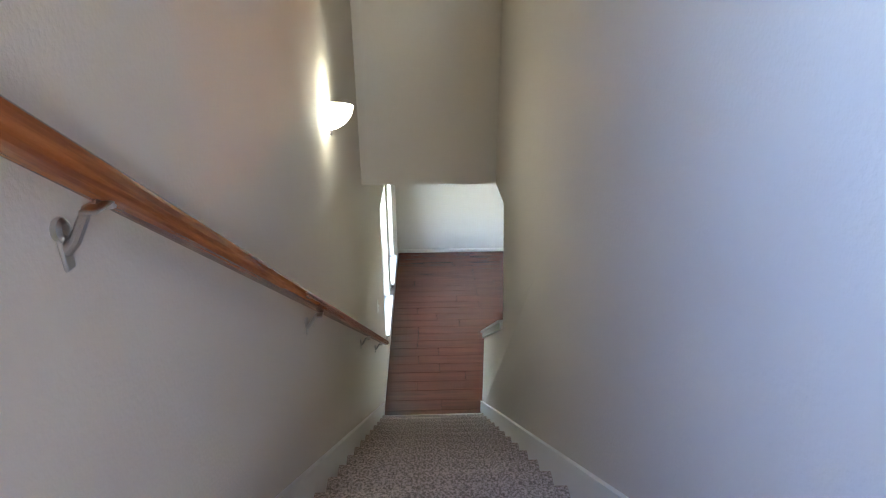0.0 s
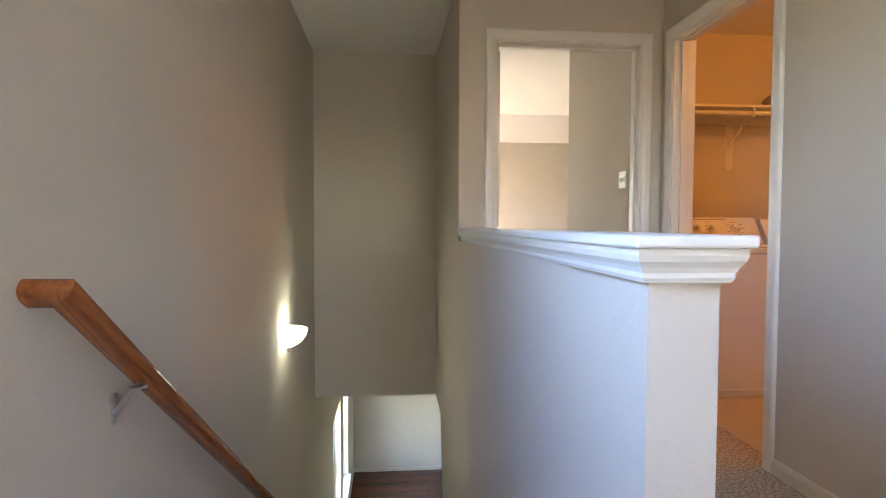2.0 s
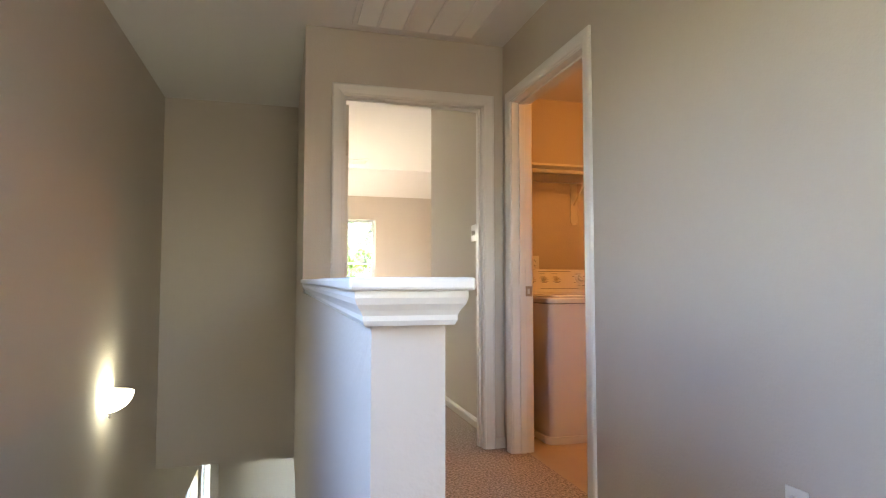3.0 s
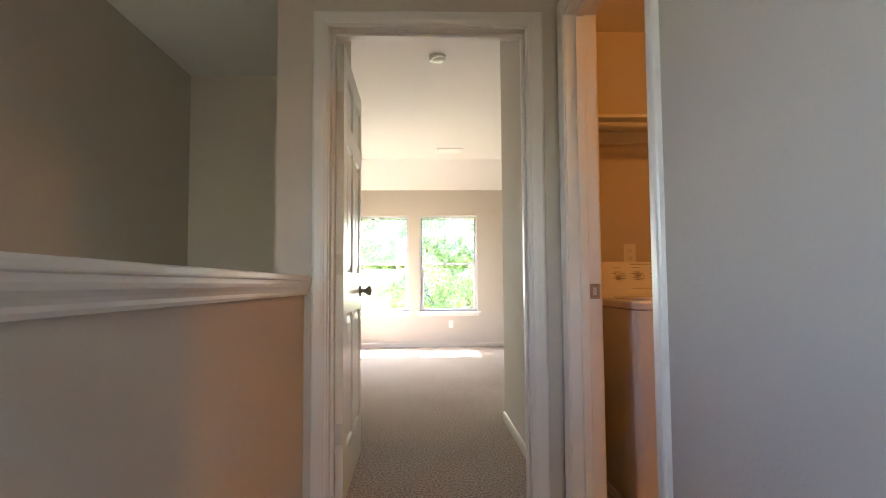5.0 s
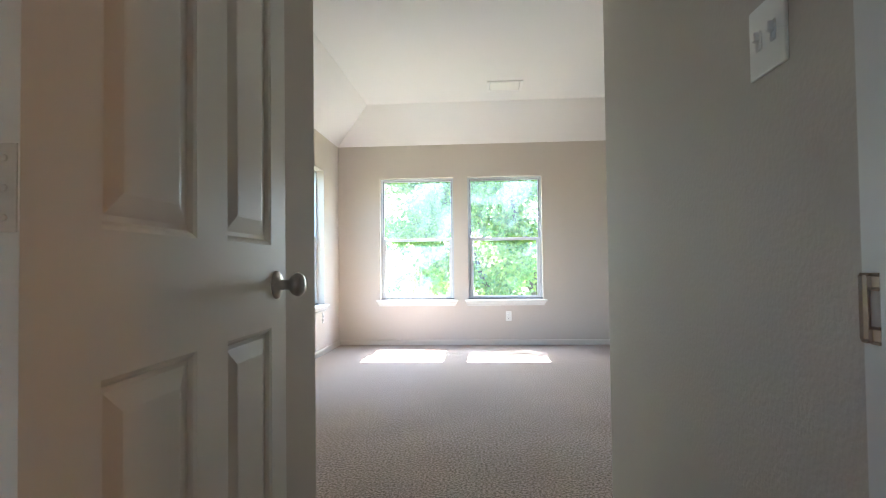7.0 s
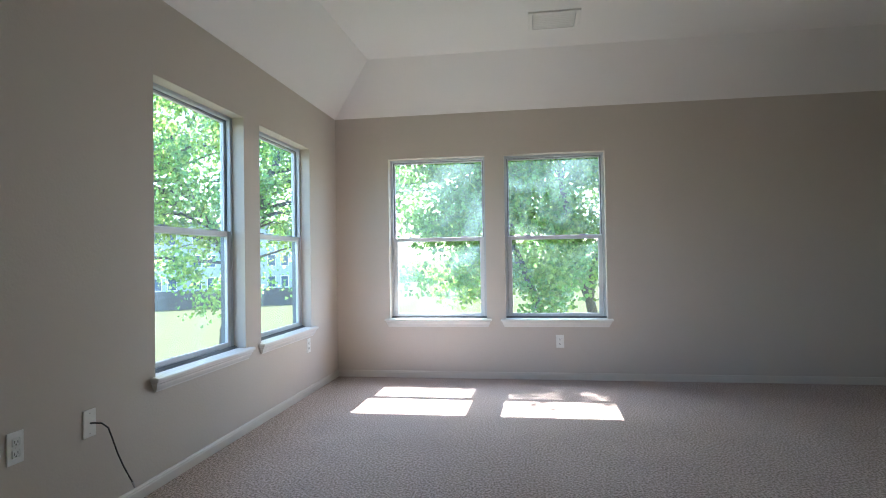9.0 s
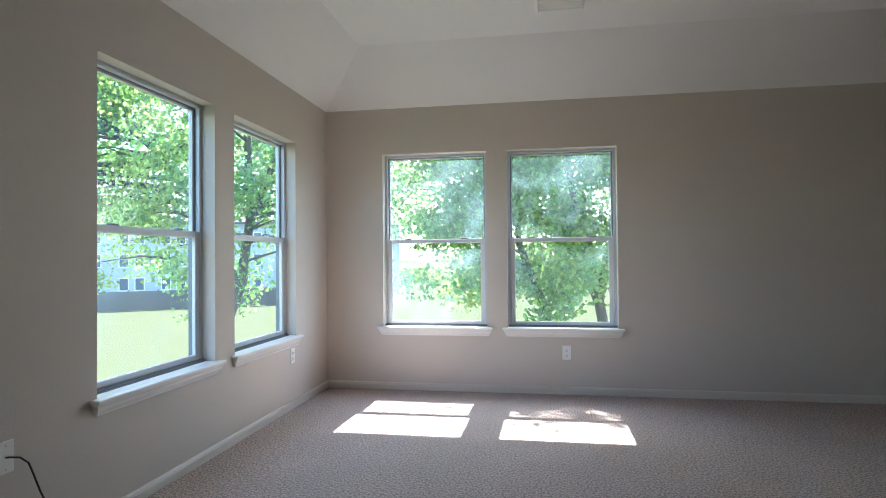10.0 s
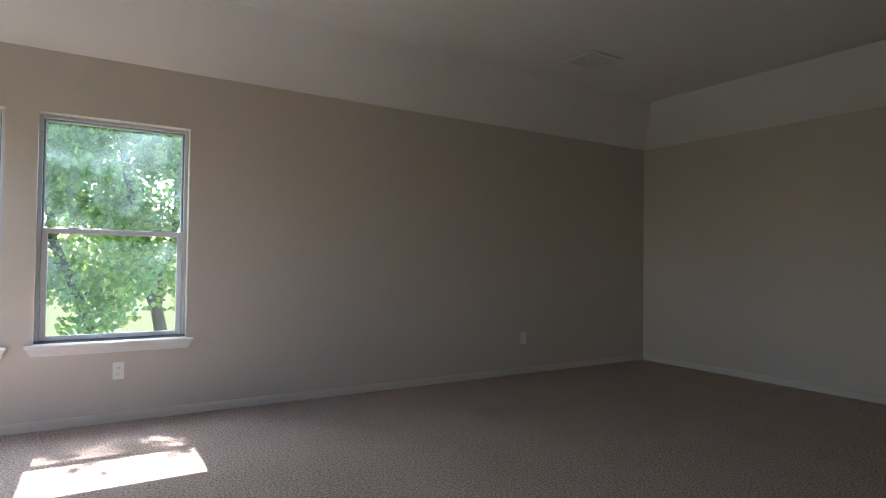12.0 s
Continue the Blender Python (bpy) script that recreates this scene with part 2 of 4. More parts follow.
LEAF = leaf_material("leaf_green", (0.08, 0.16, 0.045), (0.46, 0.78, 0.20))
# lighter, yellower copy of the leaf: sunlit foliage put into the colour
LEAF_LIT = leaf_material("leaf_lit_yellow_green", (0.11, 0.18, 0.04), (0.60, 0.80, 0.20))
GRASS = material("lawn_grass", (0.086, 0.083, 0.05), 0.95, vary=0.55, vary_scale=0.25, grain=0.5, grain_scale=9, bump=0.6, bump_scale=25, bump_distance=0.03, spec=0.0, dark=(0.07, 0.08, 0.04))
SIDING = material("pale_siding", (0.40, 0.44, 0.48), 0.7, vary=0.15, vary_scale=0.4)
ROOFING = material("grey_shingle", (0.16, 0.15, 0.15), 0.9, vary=0.4, vary_scale=1.5)
DARK_GLASS = material("far_window_glass", (0.10, 0.13, 0.17), 0.12, vary=0.4, vary_scale=0.8)
FENCE = material("weathered_fence", (0.14, 0.12, 0.105), 0.9, vary=0.4, vary_scale=2, per_object=0.4)

# ---- builders ----


def mesh_of(bm, mat, smooth=False):
    me = bpy.data.meshes.new("mesh")
    bmesh.ops.recalc_face_normals(bm, faces=bm.faces)
    bm.to_mesh(me)
    bm.free()
    if mat is not None:
        me.materials.append(mat)
    if smooth:
        for f in me.polygons:
            f.use_smooth = True
    return me


def part(name, bm, mat, parent=None, label="", smooth=False, at=None):
    ob = new(name, mesh_of(bm, mat, smooth))
    if parent is not None:
        ob.parent = parent
    if at is not None:
        ob.matrix_basis = at
    if label:
        tagged(ob, label)
    return ob


def thing(name, m, label, category, group="", kind=""):
    ob = new(name)
    ob.empty_display_size = 0.1
    ob.matrix_basis = m
    return tagged(ob, label, category, group, kind)


def add_box(bm, x0, y0, z0, x1, y1, z1, bevel=0.0, segs=2):
    r = bmesh.ops.create_cube(bm, size=1)
    for v in r["verts"]:
        v.co = Vector(((x0 + x1) / 2 + v.co.x * (x1 - x0), (y0 + y1) / 2 + v.co.y * (y1 - y0), (z0 + z1) / 2 + v.co.z * (z1 - z0)))
    if bevel:
        edges = {e for v in r["verts"] for e in v.link_edges}
        bmesh.ops.bevel(bm, geom=list(edges), offset=bevel, segments=segs, affect="EDGES", profile=0.5)
    return bm


def box_bm(*a):
    return add_box(bmesh.new(), *a)


def add_lathe(bm, prof, n=24, m=None):
    """Turns a profile of (radius, height) pairs about z; ends on the axis are closed."""
    m = m or Matrix()
    rings = []
    for r, h in prof:
        if r < 1e-5:
            rings.append([bm.verts.new(m @ Vector((0, 0, h)))])
        else:
            rings.append([bm.verts.new(m @ Vector((r * math.cos(2 * math.pi * i / n), r * math.sin(2 * math.pi * i / n), h))) for i in range(n)])
    for a, b in zip(rings, rings[1:]):
        for i in range(n):
            q = [a[i % len(a)], a[(i + 1) % len(a)], b[(i + 1) % len(b)], b[i % len(b)]]
            q = list(dict.fromkeys(q))
            if len(q) > 2:
                bm.faces.new(q)
    return bm


def add_sweep(bm, path, prof, normal):
    """Sweeps a profile of (u, v) pairs along a path: u lies in the path's plane, square to it on its left about normal; v along normal."""
    path, normal = [Vector(p) for p in path], Vector(normal).normalized()
    rings = []
    for i, p in enumerate(path):
        dirs = []
        if i:
            dirs.append((p - path[i - 1]).normalized())
        if i < len(path) - 1:
            dirs.append((path[i + 1] - p).normalized())
        sides = [normal.cross(d).normalized() for d in dirs]
        s = sum(sides, Vector()).normalized()
        s = s / max(0.2, s.dot(sides[0]))
        rings.append([bm.verts.new(p + s * u + normal * v) for u, v in prof])
    k = len(prof)
    for a, b in zip(rings, rings[1:]):
        for j in range(k):
            bm.faces.new((a[j], a[(j + 1) % k], b[(j + 1) % k], b[j]))
    bm.faces.new(rings[0])
    bm.faces.new(rings[-1])
    return bm


def add_tube(bm, pts, radii, n=8, cap=True):
    pts = [Vector(p) for p in pts]
    rings, ref = [], Vector((0.3, 0.2, 1)).normalized()
    for i, p in enumerate(pts):
        d = (pts[min(i + 1, len(pts) - 1)] - pts[max(i - 1, 0)]).normalized()
        s = d.cross(ref)
        if s.length < 0.05:
            s = d.cross(Vector((1, 0, 0)))
        s.normalize()
        t = d.cross(s)
        rings.append([bm.verts.new(p + (s * math.cos(2 * math.pi * j / n) + t * math.sin(2 * math.pi * j / n)) * radii[i]) for j in range(n)])
    for a, b in zip(rings, rings[1:]):
        for j in range(n):
            bm.faces.new((a[j], a[(j + 1) % n], b[(j + 1) % n], b[j]))
    if cap:
        bm.faces.new(rings[0])
        bm.faces.new(rings[-1])
    return bm


def wall(name, axis, n0, n1, a0, a1, z0, z1, holes=(), mat=None, outer=None):
    """A wall square to axis from n0 to n1, running from a0 to a1, with holes (a0, a1, z0, z1) right through it."""
    bm = bmesh.new()
    us = sorted({a0, a1, *[h[0] for h in holes], *[h[1] for h in holes]})
    vs = sorted({z0, z1, *[h[2] for h in holes], *[h[3] for h in holes]})
    us, vs = [u for u in us if a0 <= u <= a1], [v for v in vs if z0 <= v <= z1]

    def solid(i, j):
        if not (0 <= i < len(us) - 1 and 0 <= j < len(vs) - 1):
            return False
        u, v = (us[i] + us[i + 1]) / 2, (vs[j] + vs[j + 1]) / 2
        return not any(h[0] < u < h[1] and h[2] < v < h[3] for h in holes)
    cache = {}

    def vert(n, u, v):
        key = (n, u, v)
        if key not in cache:
            cache[key] = bm.verts.new((n, u, v) if axis == "x" else (u, n, v))
        return cache[key]
    for i in range(len(us) - 1):
        for j in range(len(vs) - 1):
            if not solid(i, j):
                continue
            u0, u1, v0, v1 = us[i], us[i + 1], vs[j], vs[j + 1]
            for n in (n0, n1):
                bm.faces.new([vert(n, *q) for q in ((u0, v0), (u1, v0), (u1, v1), (u0, v1))])
            for di, dj, p, q in ((-1, 0, (u0, v0), (u0, v1)), (1, 0, (u1, v0), (u1, v1)), (0, -1, (u0, v0), (u1, v0)), (0, 1, (u0, v1), (u1, v1))):
                if not solid(i + di, j + dj):
                    bm.faces.new([vert(n0, *p), vert(n0, *q), vert(n1, *q), vert(n1, *p)])
    return tagged(part(name, bm, mat or PAINT), kind="structure", category="wall")


def prism(name, axis, n0, n1, poly, mat):
    """A polygon of (a, z) pairs drawn out along axis from n0 to n1."""
    bm = bmesh.new()
    rings = [[bm.verts.new((n, a, z) if axis == "x" else (a, n, z)) for a, z in poly] for n in (n0, n1)]
    bm.faces.new(rings[0])
    bm.faces.new(rings[1])
    k = len(poly)
    for j in range(k):
        bm.faces.new((rings[0][j], rings[0][(j + 1) % k], rings[1][(j + 1) % k], rings[1][j]))
    return part(name, bm, mat)


def setting(ob, category, label=""):
    return tagged(ob, label, category, kind="structure")


# ---- large structure ----
Z_LOW, RISE, RUN, Y_TOP = -3.18, 0.187, 0.267, 0.69
FAR_WINDOWS = [(0.47, 1.38), (1.553, 2.453)]
LEFT_WINDOWS = [(6.818, 7.731), (7.948, 8.862)]
LOW_WINDOWS = [(6.03, 6.94), (7.28, 8.19)]
W0, W1 = 0.53, 2.045
LW0, LW1 = -2.73, -1.18

# upper floor with the stair opening left free, carpeted
bm = bmesh.new()
for b in ((0, -3.2, -0.3, 2.21, Y_TOP - 0.03, 0), (1.17, Y_TOP - 0.03, -0.3, 2.21, 2.86, 0), (1.105, 2.86, -0.3, 2.2, 4.495, 0), (2.21, 1.9, -0.3, 2.30, 2.76, 0),
          (-0.047, 4.615, -0.3, 7.39, 9.52, 0), (1.105, 4.495, -0.3, 2.2, 4.615, 0)):
    add_box(bm, *b)
setting(part("floor", bm, CARPET), "floor", "beige cut-pile carpet over the upper storey")
setting(part("laundry_floor", box_bm(2.30, 0.7, -0.3, 4.6, 3.75, -0.006), VINYL), "floor", "worn beige sheet vinyl in the laundry room")
low_floor = setting(part("lower_floor", box_bm(-0.16, 3.2, Z_LOW - 0.2, 3.5, 9.5, Z_LOW - 0.012), GAP), "floor", "dark red-brown laminate planks downstairs")

wall("wall_west_lower", "x", -0.16, 0, -3.2, 9.5, Z_LOW - 0.2, -0.44, [(a, b, LW0, LW1) for a, b in LOW_WINDOWS])
wall("wall_west_stair", "x", -0.16, 0, -3.2, 4.555, -0.44, 2.95, [(-0.25, 0.45, 1.05, 2.05)])
wall("wall_west_bedroom", "x", -0.207, -0.047, 4.555, 9.68, -0.44, 2.95, [(a, b, W0, W1) for a, b in LEFT_WINDOWS])
wall("wall_north", "y", 9.52, 9.68, -0.047, 7.55, -0.44, 2.95, [(a, b, W0, W1) for a, b in FAR_WINDOWS])
wall("wall_east", "x", 7.39, 7.55, 4.495, 9.52, -0.44, 2.95)
wall("wall_south_bedroom", "y", 4.495, 4.615, 2.33, 7.39, 0, 2.95)
wall("wall_stair_head", "y", 4.495, 4.615, 0, 1.105, -0.44, 2.95)
wall("wall_stair_right", "x", 1.022, 1.105, 2.98, 4.495, -0.44, 2.95)
wall("wall_bedroom_door", "y", 2.86, 2.98, 1.022, 2.33, -0.44, 2.95, [(1.224, 2.093, -0.001, 2.072)])
wall("wall_hall_right", "x", 2.21, 2.33, -3.2, 2.86, 0, 2.95, [(1.858, 2.739, -0.001, 2.072)])
wall("wall_entry_right", "x", 2.2, 2.33, 2.98, 4.615, 0, 2.95)
wall("wall_hall_south", "y", -3.36, -3.2, -0.16, 2.33, -0.44, 2.95, [(1.23, 2.13, 0.95, 2.1)])
wall("wall_laundry_back", "y", 3.75, 3.87, 2.33, 4.6, 0, 2.95)
wall("wall_laundry_right", "x", 4.6, 4.72, 0.7, 3.87, 0, 2.95)
wall("wall_laundry_front", "y", 0.58, 0.7, 2.33, 4.72, 0, 2.95)
wall("wall_lower_far", "y", 9.36, 9.5, 0, 3.5, Z_LOW - 0.2, -0.44)
wall("wall_lower_right", "x", 3.4, 3.52, 3.2, 9.36, Z_LOW - 0.2, -0.44, [(6.7, 7.3, LW0, LW1)])
wall("wall_lower_near", "y", 3.2, 3.32, 1.17, 3.4, Z_LOW - 0.2, -0.44)
half = prism("half_wall", "x", 1.05, 1.17, [(0.475, Z_LOW), (5.2, Z_LOW), (5.2, -2.215), (4.02, -1.389), (4.02, -0.44), (2.86, -0.44), (2.86, 0.925), (0.475, 0.925)], PAINT)
for v in half.data.vertices:
    if v.co.x > 1.1 and v.co.y > 2.0:
        v.co.x -= 0.03
    elif 2.0 < v.co.y < 4.5 and v.co.z > -0.5:
        v.co.x -= 0.028
setting(half, "wall")

# ceilings
setting(part("ceiling_hall", add_box(box_bm(0, -3.2, 2.44, 1.05, 4.495, 2.54), 1.05, -3.2, 2.44, 2.21, 2.86, 2.54), CEILING), "ceiling")
setting(part("ceiling_laundry", box_bm(2.33, 0.7, 2.44, 4.6, 3.75, 2.54), CEILING), "ceiling")
setting(part("ceiling_lower", add_box(box_bm(0, 4.615, -0.44, 3.4, 9.36, -0.34), 1.17, 3.32, -0.44, 3.4, 4.615, -0.34), CEILING), "ceiling")
bm = bmesh.new()
ZP, ZC = 2.447, 2.84
xa, xb, xc, xd, ya, yb, yc = -0.047, 0.416, 6.925, 7.39, 4.615, 9.055, 9.52
vv = [bm.verts.new(c) for c in ((xa, ya, ZP), (xb, ya, ZC), (xc, ya, ZC), (xd, ya, ZP), (xa, yc, ZP), (xb, yb, ZC), (xc, yb, ZC), (xd, yc, ZP))]
for f in ((0, 1, 5, 4), (1, 2, 6, 5), (2, 3, 7, 6), (5, 6, 7, 4)):
    bm.faces.new([vv[i] for i in f])
r = bmesh.ops.extrude_face_region(bm, geom=list(bm.faces))
for v in r["geom"]:
    if isinstance(v, bmesh.types.BMVert):
        v.co.z += 0.06
setting(part("ceiling_bedroom", bm, CEILING), "ceiling")
setting(part("ceiling_entry", box_bm(1.105, 2.98, ZC, 2.2, 4.613, ZC + 0.06), CEILING), "ceiling")
setting(part("roof", box_bm(-0.6, -3.7, 2.95, 7.95, 10.05, 3.1), ROOFING), "roof")

# ---- trim ----
CASING = [(0, 0), (0, 0.008), (0.004, 0.011), (0.013, 0.0115), (0.017, 0.0135), (0.03, 0.0165), (0.054, 0.018), (0.062, 0.016), (0.066, 0.011), (0.066, 0)]
BASE = [(0, 0), (0.013, 0), (0.013, 0.042), (0.0105, 0.047), (0.0105, 0.052), (0.006, 0.06), (0, 0.062)]


def casing(name, path, normal):
    return setting(part(name, add_sweep(bmesh.new(), path, CASING, normal), TRIM), "trim", "white painted moulded door casing")


casing("trim_bedroom_door", [(1.238, 2.86, 0), (1.238, 2.86, 2.056), (2.079, 2.86, 2.056), (2.079, 2.86, 0)], (0, -1, 0))
casing("trim_bedroom_door_inner", [(2.079, 2.98, 0), (2.079, 2.98, 2.056), (1.238, 2.98, 2.056), (1.238, 2.98, 0)], (0, 1, 0))
casing("trim_laundry_door", [(2.21, 2.728, 0), (2.21, 2.728, 2.056), (2.21, 1.868, 2.056), (2.21, 1.868, 0)], (-1, 0, 0))
casing("trim_laundry_door_inner", [(2.33, 1.868, 0), (2.33, 1.868, 2.056), (2.33, 2.728, 2.056), (2.33, 2.728, 0)], (1, 0, 0))
jamb = setting(new("door_jamb_bedroom"), "trim", "white painted door jamb with a stop strip")
for x0, x1 in ((1.224, 1.243), (2.074, 2.093)):
    part("jamb", box_bm(x0, 2.857, 0, x1, 2.983, 2.051, 0.001, 1), TRIM, jamb)
part("head", box_bm(1.224, 2.857, 2.051, 2.093, 2.983, 2.072, 0.001, 1), TRIM, jamb)
for x0, x1 in ((1.243, 1.255), (2.062, 2.074)):
    part("stop", box_bm(x0, 2.905, 0, x1, 2.943, 2.051, 0.002, 1), TRIM, jamb)
part("stop", box_bm(1.255, 2.905, 2.039, 2.062, 2.943, 2.051, 0.002, 1), TRIM, jamb)
jamb = setting(new("door_jamb_laundry"), "trim", "white painted door jamb with a stop strip")
for y0, y1 in ((1.858, 1.877), (2.720, 2.739)):
    part("jamb", box_bm(2.207, y0, 0, 2.333, y1, 2.051, 0.001, 1), TRIM, jamb)
part("head", box_bm(2.207, 1.858, 2.051, 2.333, 2.739, 2.072, 0.001, 1), TRIM, jamb)
for y0, y1 in ((1.877, 1.889), (2.708, 2.720)):
    part("stop", box_bm(2.250, y0, 0, 2.285, y1, 2.051, 0.002, 1), TRIM, jamb)
part("stop", box_bm(2.250, 1.889, 2.039, 2.285, 2.708, 2.051, 0.002, 1), TRIM, jamb)


def baseboard(name, path):
    setting(part(name, add_sweep(bmesh.new(), path, BASE, (0, 0, 1)), BASE_PAINT), "baseboard", "white painted baseboard with a moulded top")


baseboard("baseboard_north", [(7.39, 9.52, 0), (-0.047, 9.52, 0), (-0.047, 4.615, 0), (1.105, 4.615, 0), (1.105, 3.06, 0)])
baseboard("baseboard_east", [(2.2, 3.04, 0), (2.2, 4.615, 0), (7.39, 4.615, 0), (7.39, 9.52, 0)])
baseboard("baseboard_hall_right", [(2.21, -3.2, 0), (2.21, 1.80, 0)])
baseboard("baseboard_door_wall", [(2.146, 2.86, 0), (2.21, 2.86, 0)][::-1])
baseboard("baseboard_half_wall", [(1.14, 2.86, 0), (1.17, 0.475, 0), (1.05, 0.475, 0), (1.05, 0.62, 0)])
baseboard("baseboard_lower", [(3.4, 9.36, Z_LOW), (0, 9.36, Z_LOW), (0, 5.0, Z_LOW)])
baseboard("baseboard_landing", [(0, 0.6, 0), (0, -3.2, 0), (2.21, -3.2, 0)])
baseboard("baseboard_laundry", [(4.6, 3.75, 0), (2.33, 3.75, 0), (2.33, 2.85, 0)])

# caps of the half wall upstairs and of the sloping wall downstairs
CROWN = [(0, 0), (0.012, 0), (0.016, 0.008), (0.016, 0.016), (0.02, 0.024), (0.027, 0.034), (0.03, 0.044), (0.03, 0.055), (0, 0.055)]
cap = setting(new("half_wall_cap"), "trim", "white painted ledge with crown moulding on the half wall")
bm = add_sweep(bmesh.new(), [(1.14, 2.858, 0.925), (1.17, 0.475, 0.925), (1.05, 0.475, 0.925), (1.05, 2.858, 0.925)][::-1], [(-u, v) for u, v in CROWN], (0, 0, 1))
part("crown_moulding", bm, TRIM, cap)
ledge = part("ledge", box_bm(1.010, 0.432, 0.980, 1.210, 2.843, 1.001, 0.006, 3), TRIM, cap)
for v in ledge.data.vertices:
    if v.co.y > 2.0 and v.co.x > 1.1:
        v.co.x -= 0.032
slope = setting(new("sloping_wall_cap"), "trim", "white painted sloping ledge on the lower stair wall")
s_poly = [(4.02, -1.385), (5.225, -2.229), (5.225, -2.209), (5.215, -2.2), (4.02, -1.362)]
bm = bmesh.new()
rings = [[bm.verts.new((x, a, z)) for a, z in s_poly] for x in (1.015, 1.205)]
bm.faces.new(rings[0]), bm.faces.new(rings[1])
for j in range(5):
    bm.faces.new((rings[0][j], rings[0][(j + 1) % 5], rings[1][(j + 1) % 5], rings[1][j]))
part("ledge", bm, TRIM, slope)
bm = bmesh.new()
poly = [(4.02, -1.385), (5.21, -2.218), (5.21, -2.275), (4.02, -1.442)]
for x0, x1 in ((1.03, 1.05), (1.17, 1.19)):
    rings = [[bm.verts.new((x, a, z)) for a, z in poly] for x in (x0, x1)]
    bm.faces.new(rings[0]), bm.faces.new(rings[1])
    for j in range(4):
        bm.faces.new((rings[0][j], rings[0][(j + 1) % 4], rings[1][(j + 1) % 4], rings[1][j]))
add_box(bm, 1.03, 5.2, -2.275, 1.19, 5.215, -2.217)
part("crown_moulding", bm, TRIM, slope)

# ---- staircase ----
stairs = thing("staircase", pose(0.525, Y_TOP, 0), "straight flight of beige carpeted steps between white skirt boards", "stairs")
bm = bmesh.new()
prof = [(-0.33, -0.014), (-0.12, -0.012), (-0.07, 0.0), (-0.045, 0.002), (-0.02, -0.005), (-0.005, -0.020), (0, -0.036), (-0.006, -0.054), (-0.022, -0.064), (-0.027, -0.075), (-0.027, -RISE - 0.002), (-0.33, -RISE - 0.002)]
rings = [[bm.verts.new((x, a, z)) for a, z in prof] for x in (-0.508, 0.508)]
bm.faces.new(rings[0]), bm.faces.new(rings[1])
for j in range(len(prof)):
    bm.faces.new((rings[0][j], rings[0][(j + 1) % len(prof)], rings[1][(j + 1) % len(prof)], rings[1][j]))
step_mesh = mesh_of(bm, CARPET)
for k in range(1, 17):
    ob = new("step", step_mesh)
    ob.parent = stairs
    ob.location = (0, RUN * k, -RISE * k)
bm = bmesh.new()
rings = [[bm.verts.new((x, a, z)) for a, z in prof[4:11] + [(-0.03, -RISE - 0.002), (-0.03, 0), (-0.029, 0)]] for x in (-0.508, 0.508)]
bm.faces.new(rings[0]), bm.faces.new(rings[1])
for j in range(10):
    bm.faces.new((rings[0][j], rings[0][(j + 1) % 10], rings[1][(j + 1) % 10], rings[1][j]))
part("top_nosing", bm, CARPET, stairs)
sl = RISE / RUN
for x0, x1, end in ((-0.525, -0.508, 17.0), (0.508, 0.525, 16.9)):
    bm = bmesh.new()
    poly = [(-0.09, 0.079), (0.0, 0.09), (RUN * end, 0.09 - RISE * end), (RUN * end, -3.18), (RUN * end - 0.5, -3.18), (-0.09, -0.2)]
    rings = [[bm.verts.new((x, a, z)) for a, z in poly] for x in (x0, x1)]
    bm.faces.new(rings[0]), bm.faces.new(rings[1])
    for j in range(6):
        bm.faces.new((rings[0][j], rings[0][(j + 1) % 6], rings[1][(j + 1) % 6], rings[1][j]))
    skirt = part("skirt_board", bm, TRIM, stairs, "white painted skirt board")
    bx0, bx1 = (x0, x1 + 0.005) if x0 < 0 else (x0 - 0.005, x1)
    bm = bmesh.new()
    poly = [(-0.09, 0.079), (0.0, 0.09), (RUN * end, 0.09 - RISE * end), (RUN * end, 0.108 - RISE * end), (0.0, 0.108), (-0.09, 0.097)]
    rings = [[bm.verts.new((x, a, z)) for a, z in poly] for x in (bx0, bx1)]
    bm.faces.new(rings[0]), bm.faces.new(rings[1])
    for j in range(6):
        bm.faces.new((rings[0][j], rings[0][(j + 1) % 6], rings[1][(j + 1) % 6], rings[1][j]))
    part("bead", bm, TRIM, skirt)

# ---- handrail ----
rail = thing("handrail", pose(0, 0, 0), "oak-stained wooden handrail on metal wall brackets", "handrail")
A, B = Vector((0.062, 0.70, 0.867)), Vector((0.062, 5.21, -2.310))
bm = bmesh.new()
rail_section = [(0.031 * math.copysign(abs(math.cos(a)) ** 0.8, math.cos(a)), 0.0215 * math.copysign(abs(math.sin(a)) ** 0.8, math.sin(a))) for a in [math.pi / 10 * (i + 0.5) for i in range(20)]]
top = A + Vector((0, -0.035, 0.0247))
add_sweep(bm, [Vector((0.001, top.y, top.z)), top, B], rail_section, Vector((1, 0, 0)).cross(B - A))
along = pose(A.x, A.y, A.z, math.degrees(math.atan2(B.z - A.z, B.y - A.y)), 0, 0)
for v in bm.verts:
    v.co = along.inverted() @ v.co
part("rail", bm, OAK, rail, at=along)
brk = bmesh.new()
add_lathe(brk, [(0, -0.004), (0.016, -0.004), (0.016, 0.004), (0.008, 0.007), (0, 0.007)], 16, pose(0.004, 0, 0, 0, 90, 0))
add_box(brk, 0, -0.011, -0.058, 0.006, 0.011, 0.0, 0.003, 2)
add_tube(brk, [(0.004, 0, -0.03), (0.02, 0, -0.015), (0.045, 0, 0.028), (0.062, 0, 0.034)], [0.009, 0.008, 0.007, 0.007], 10)
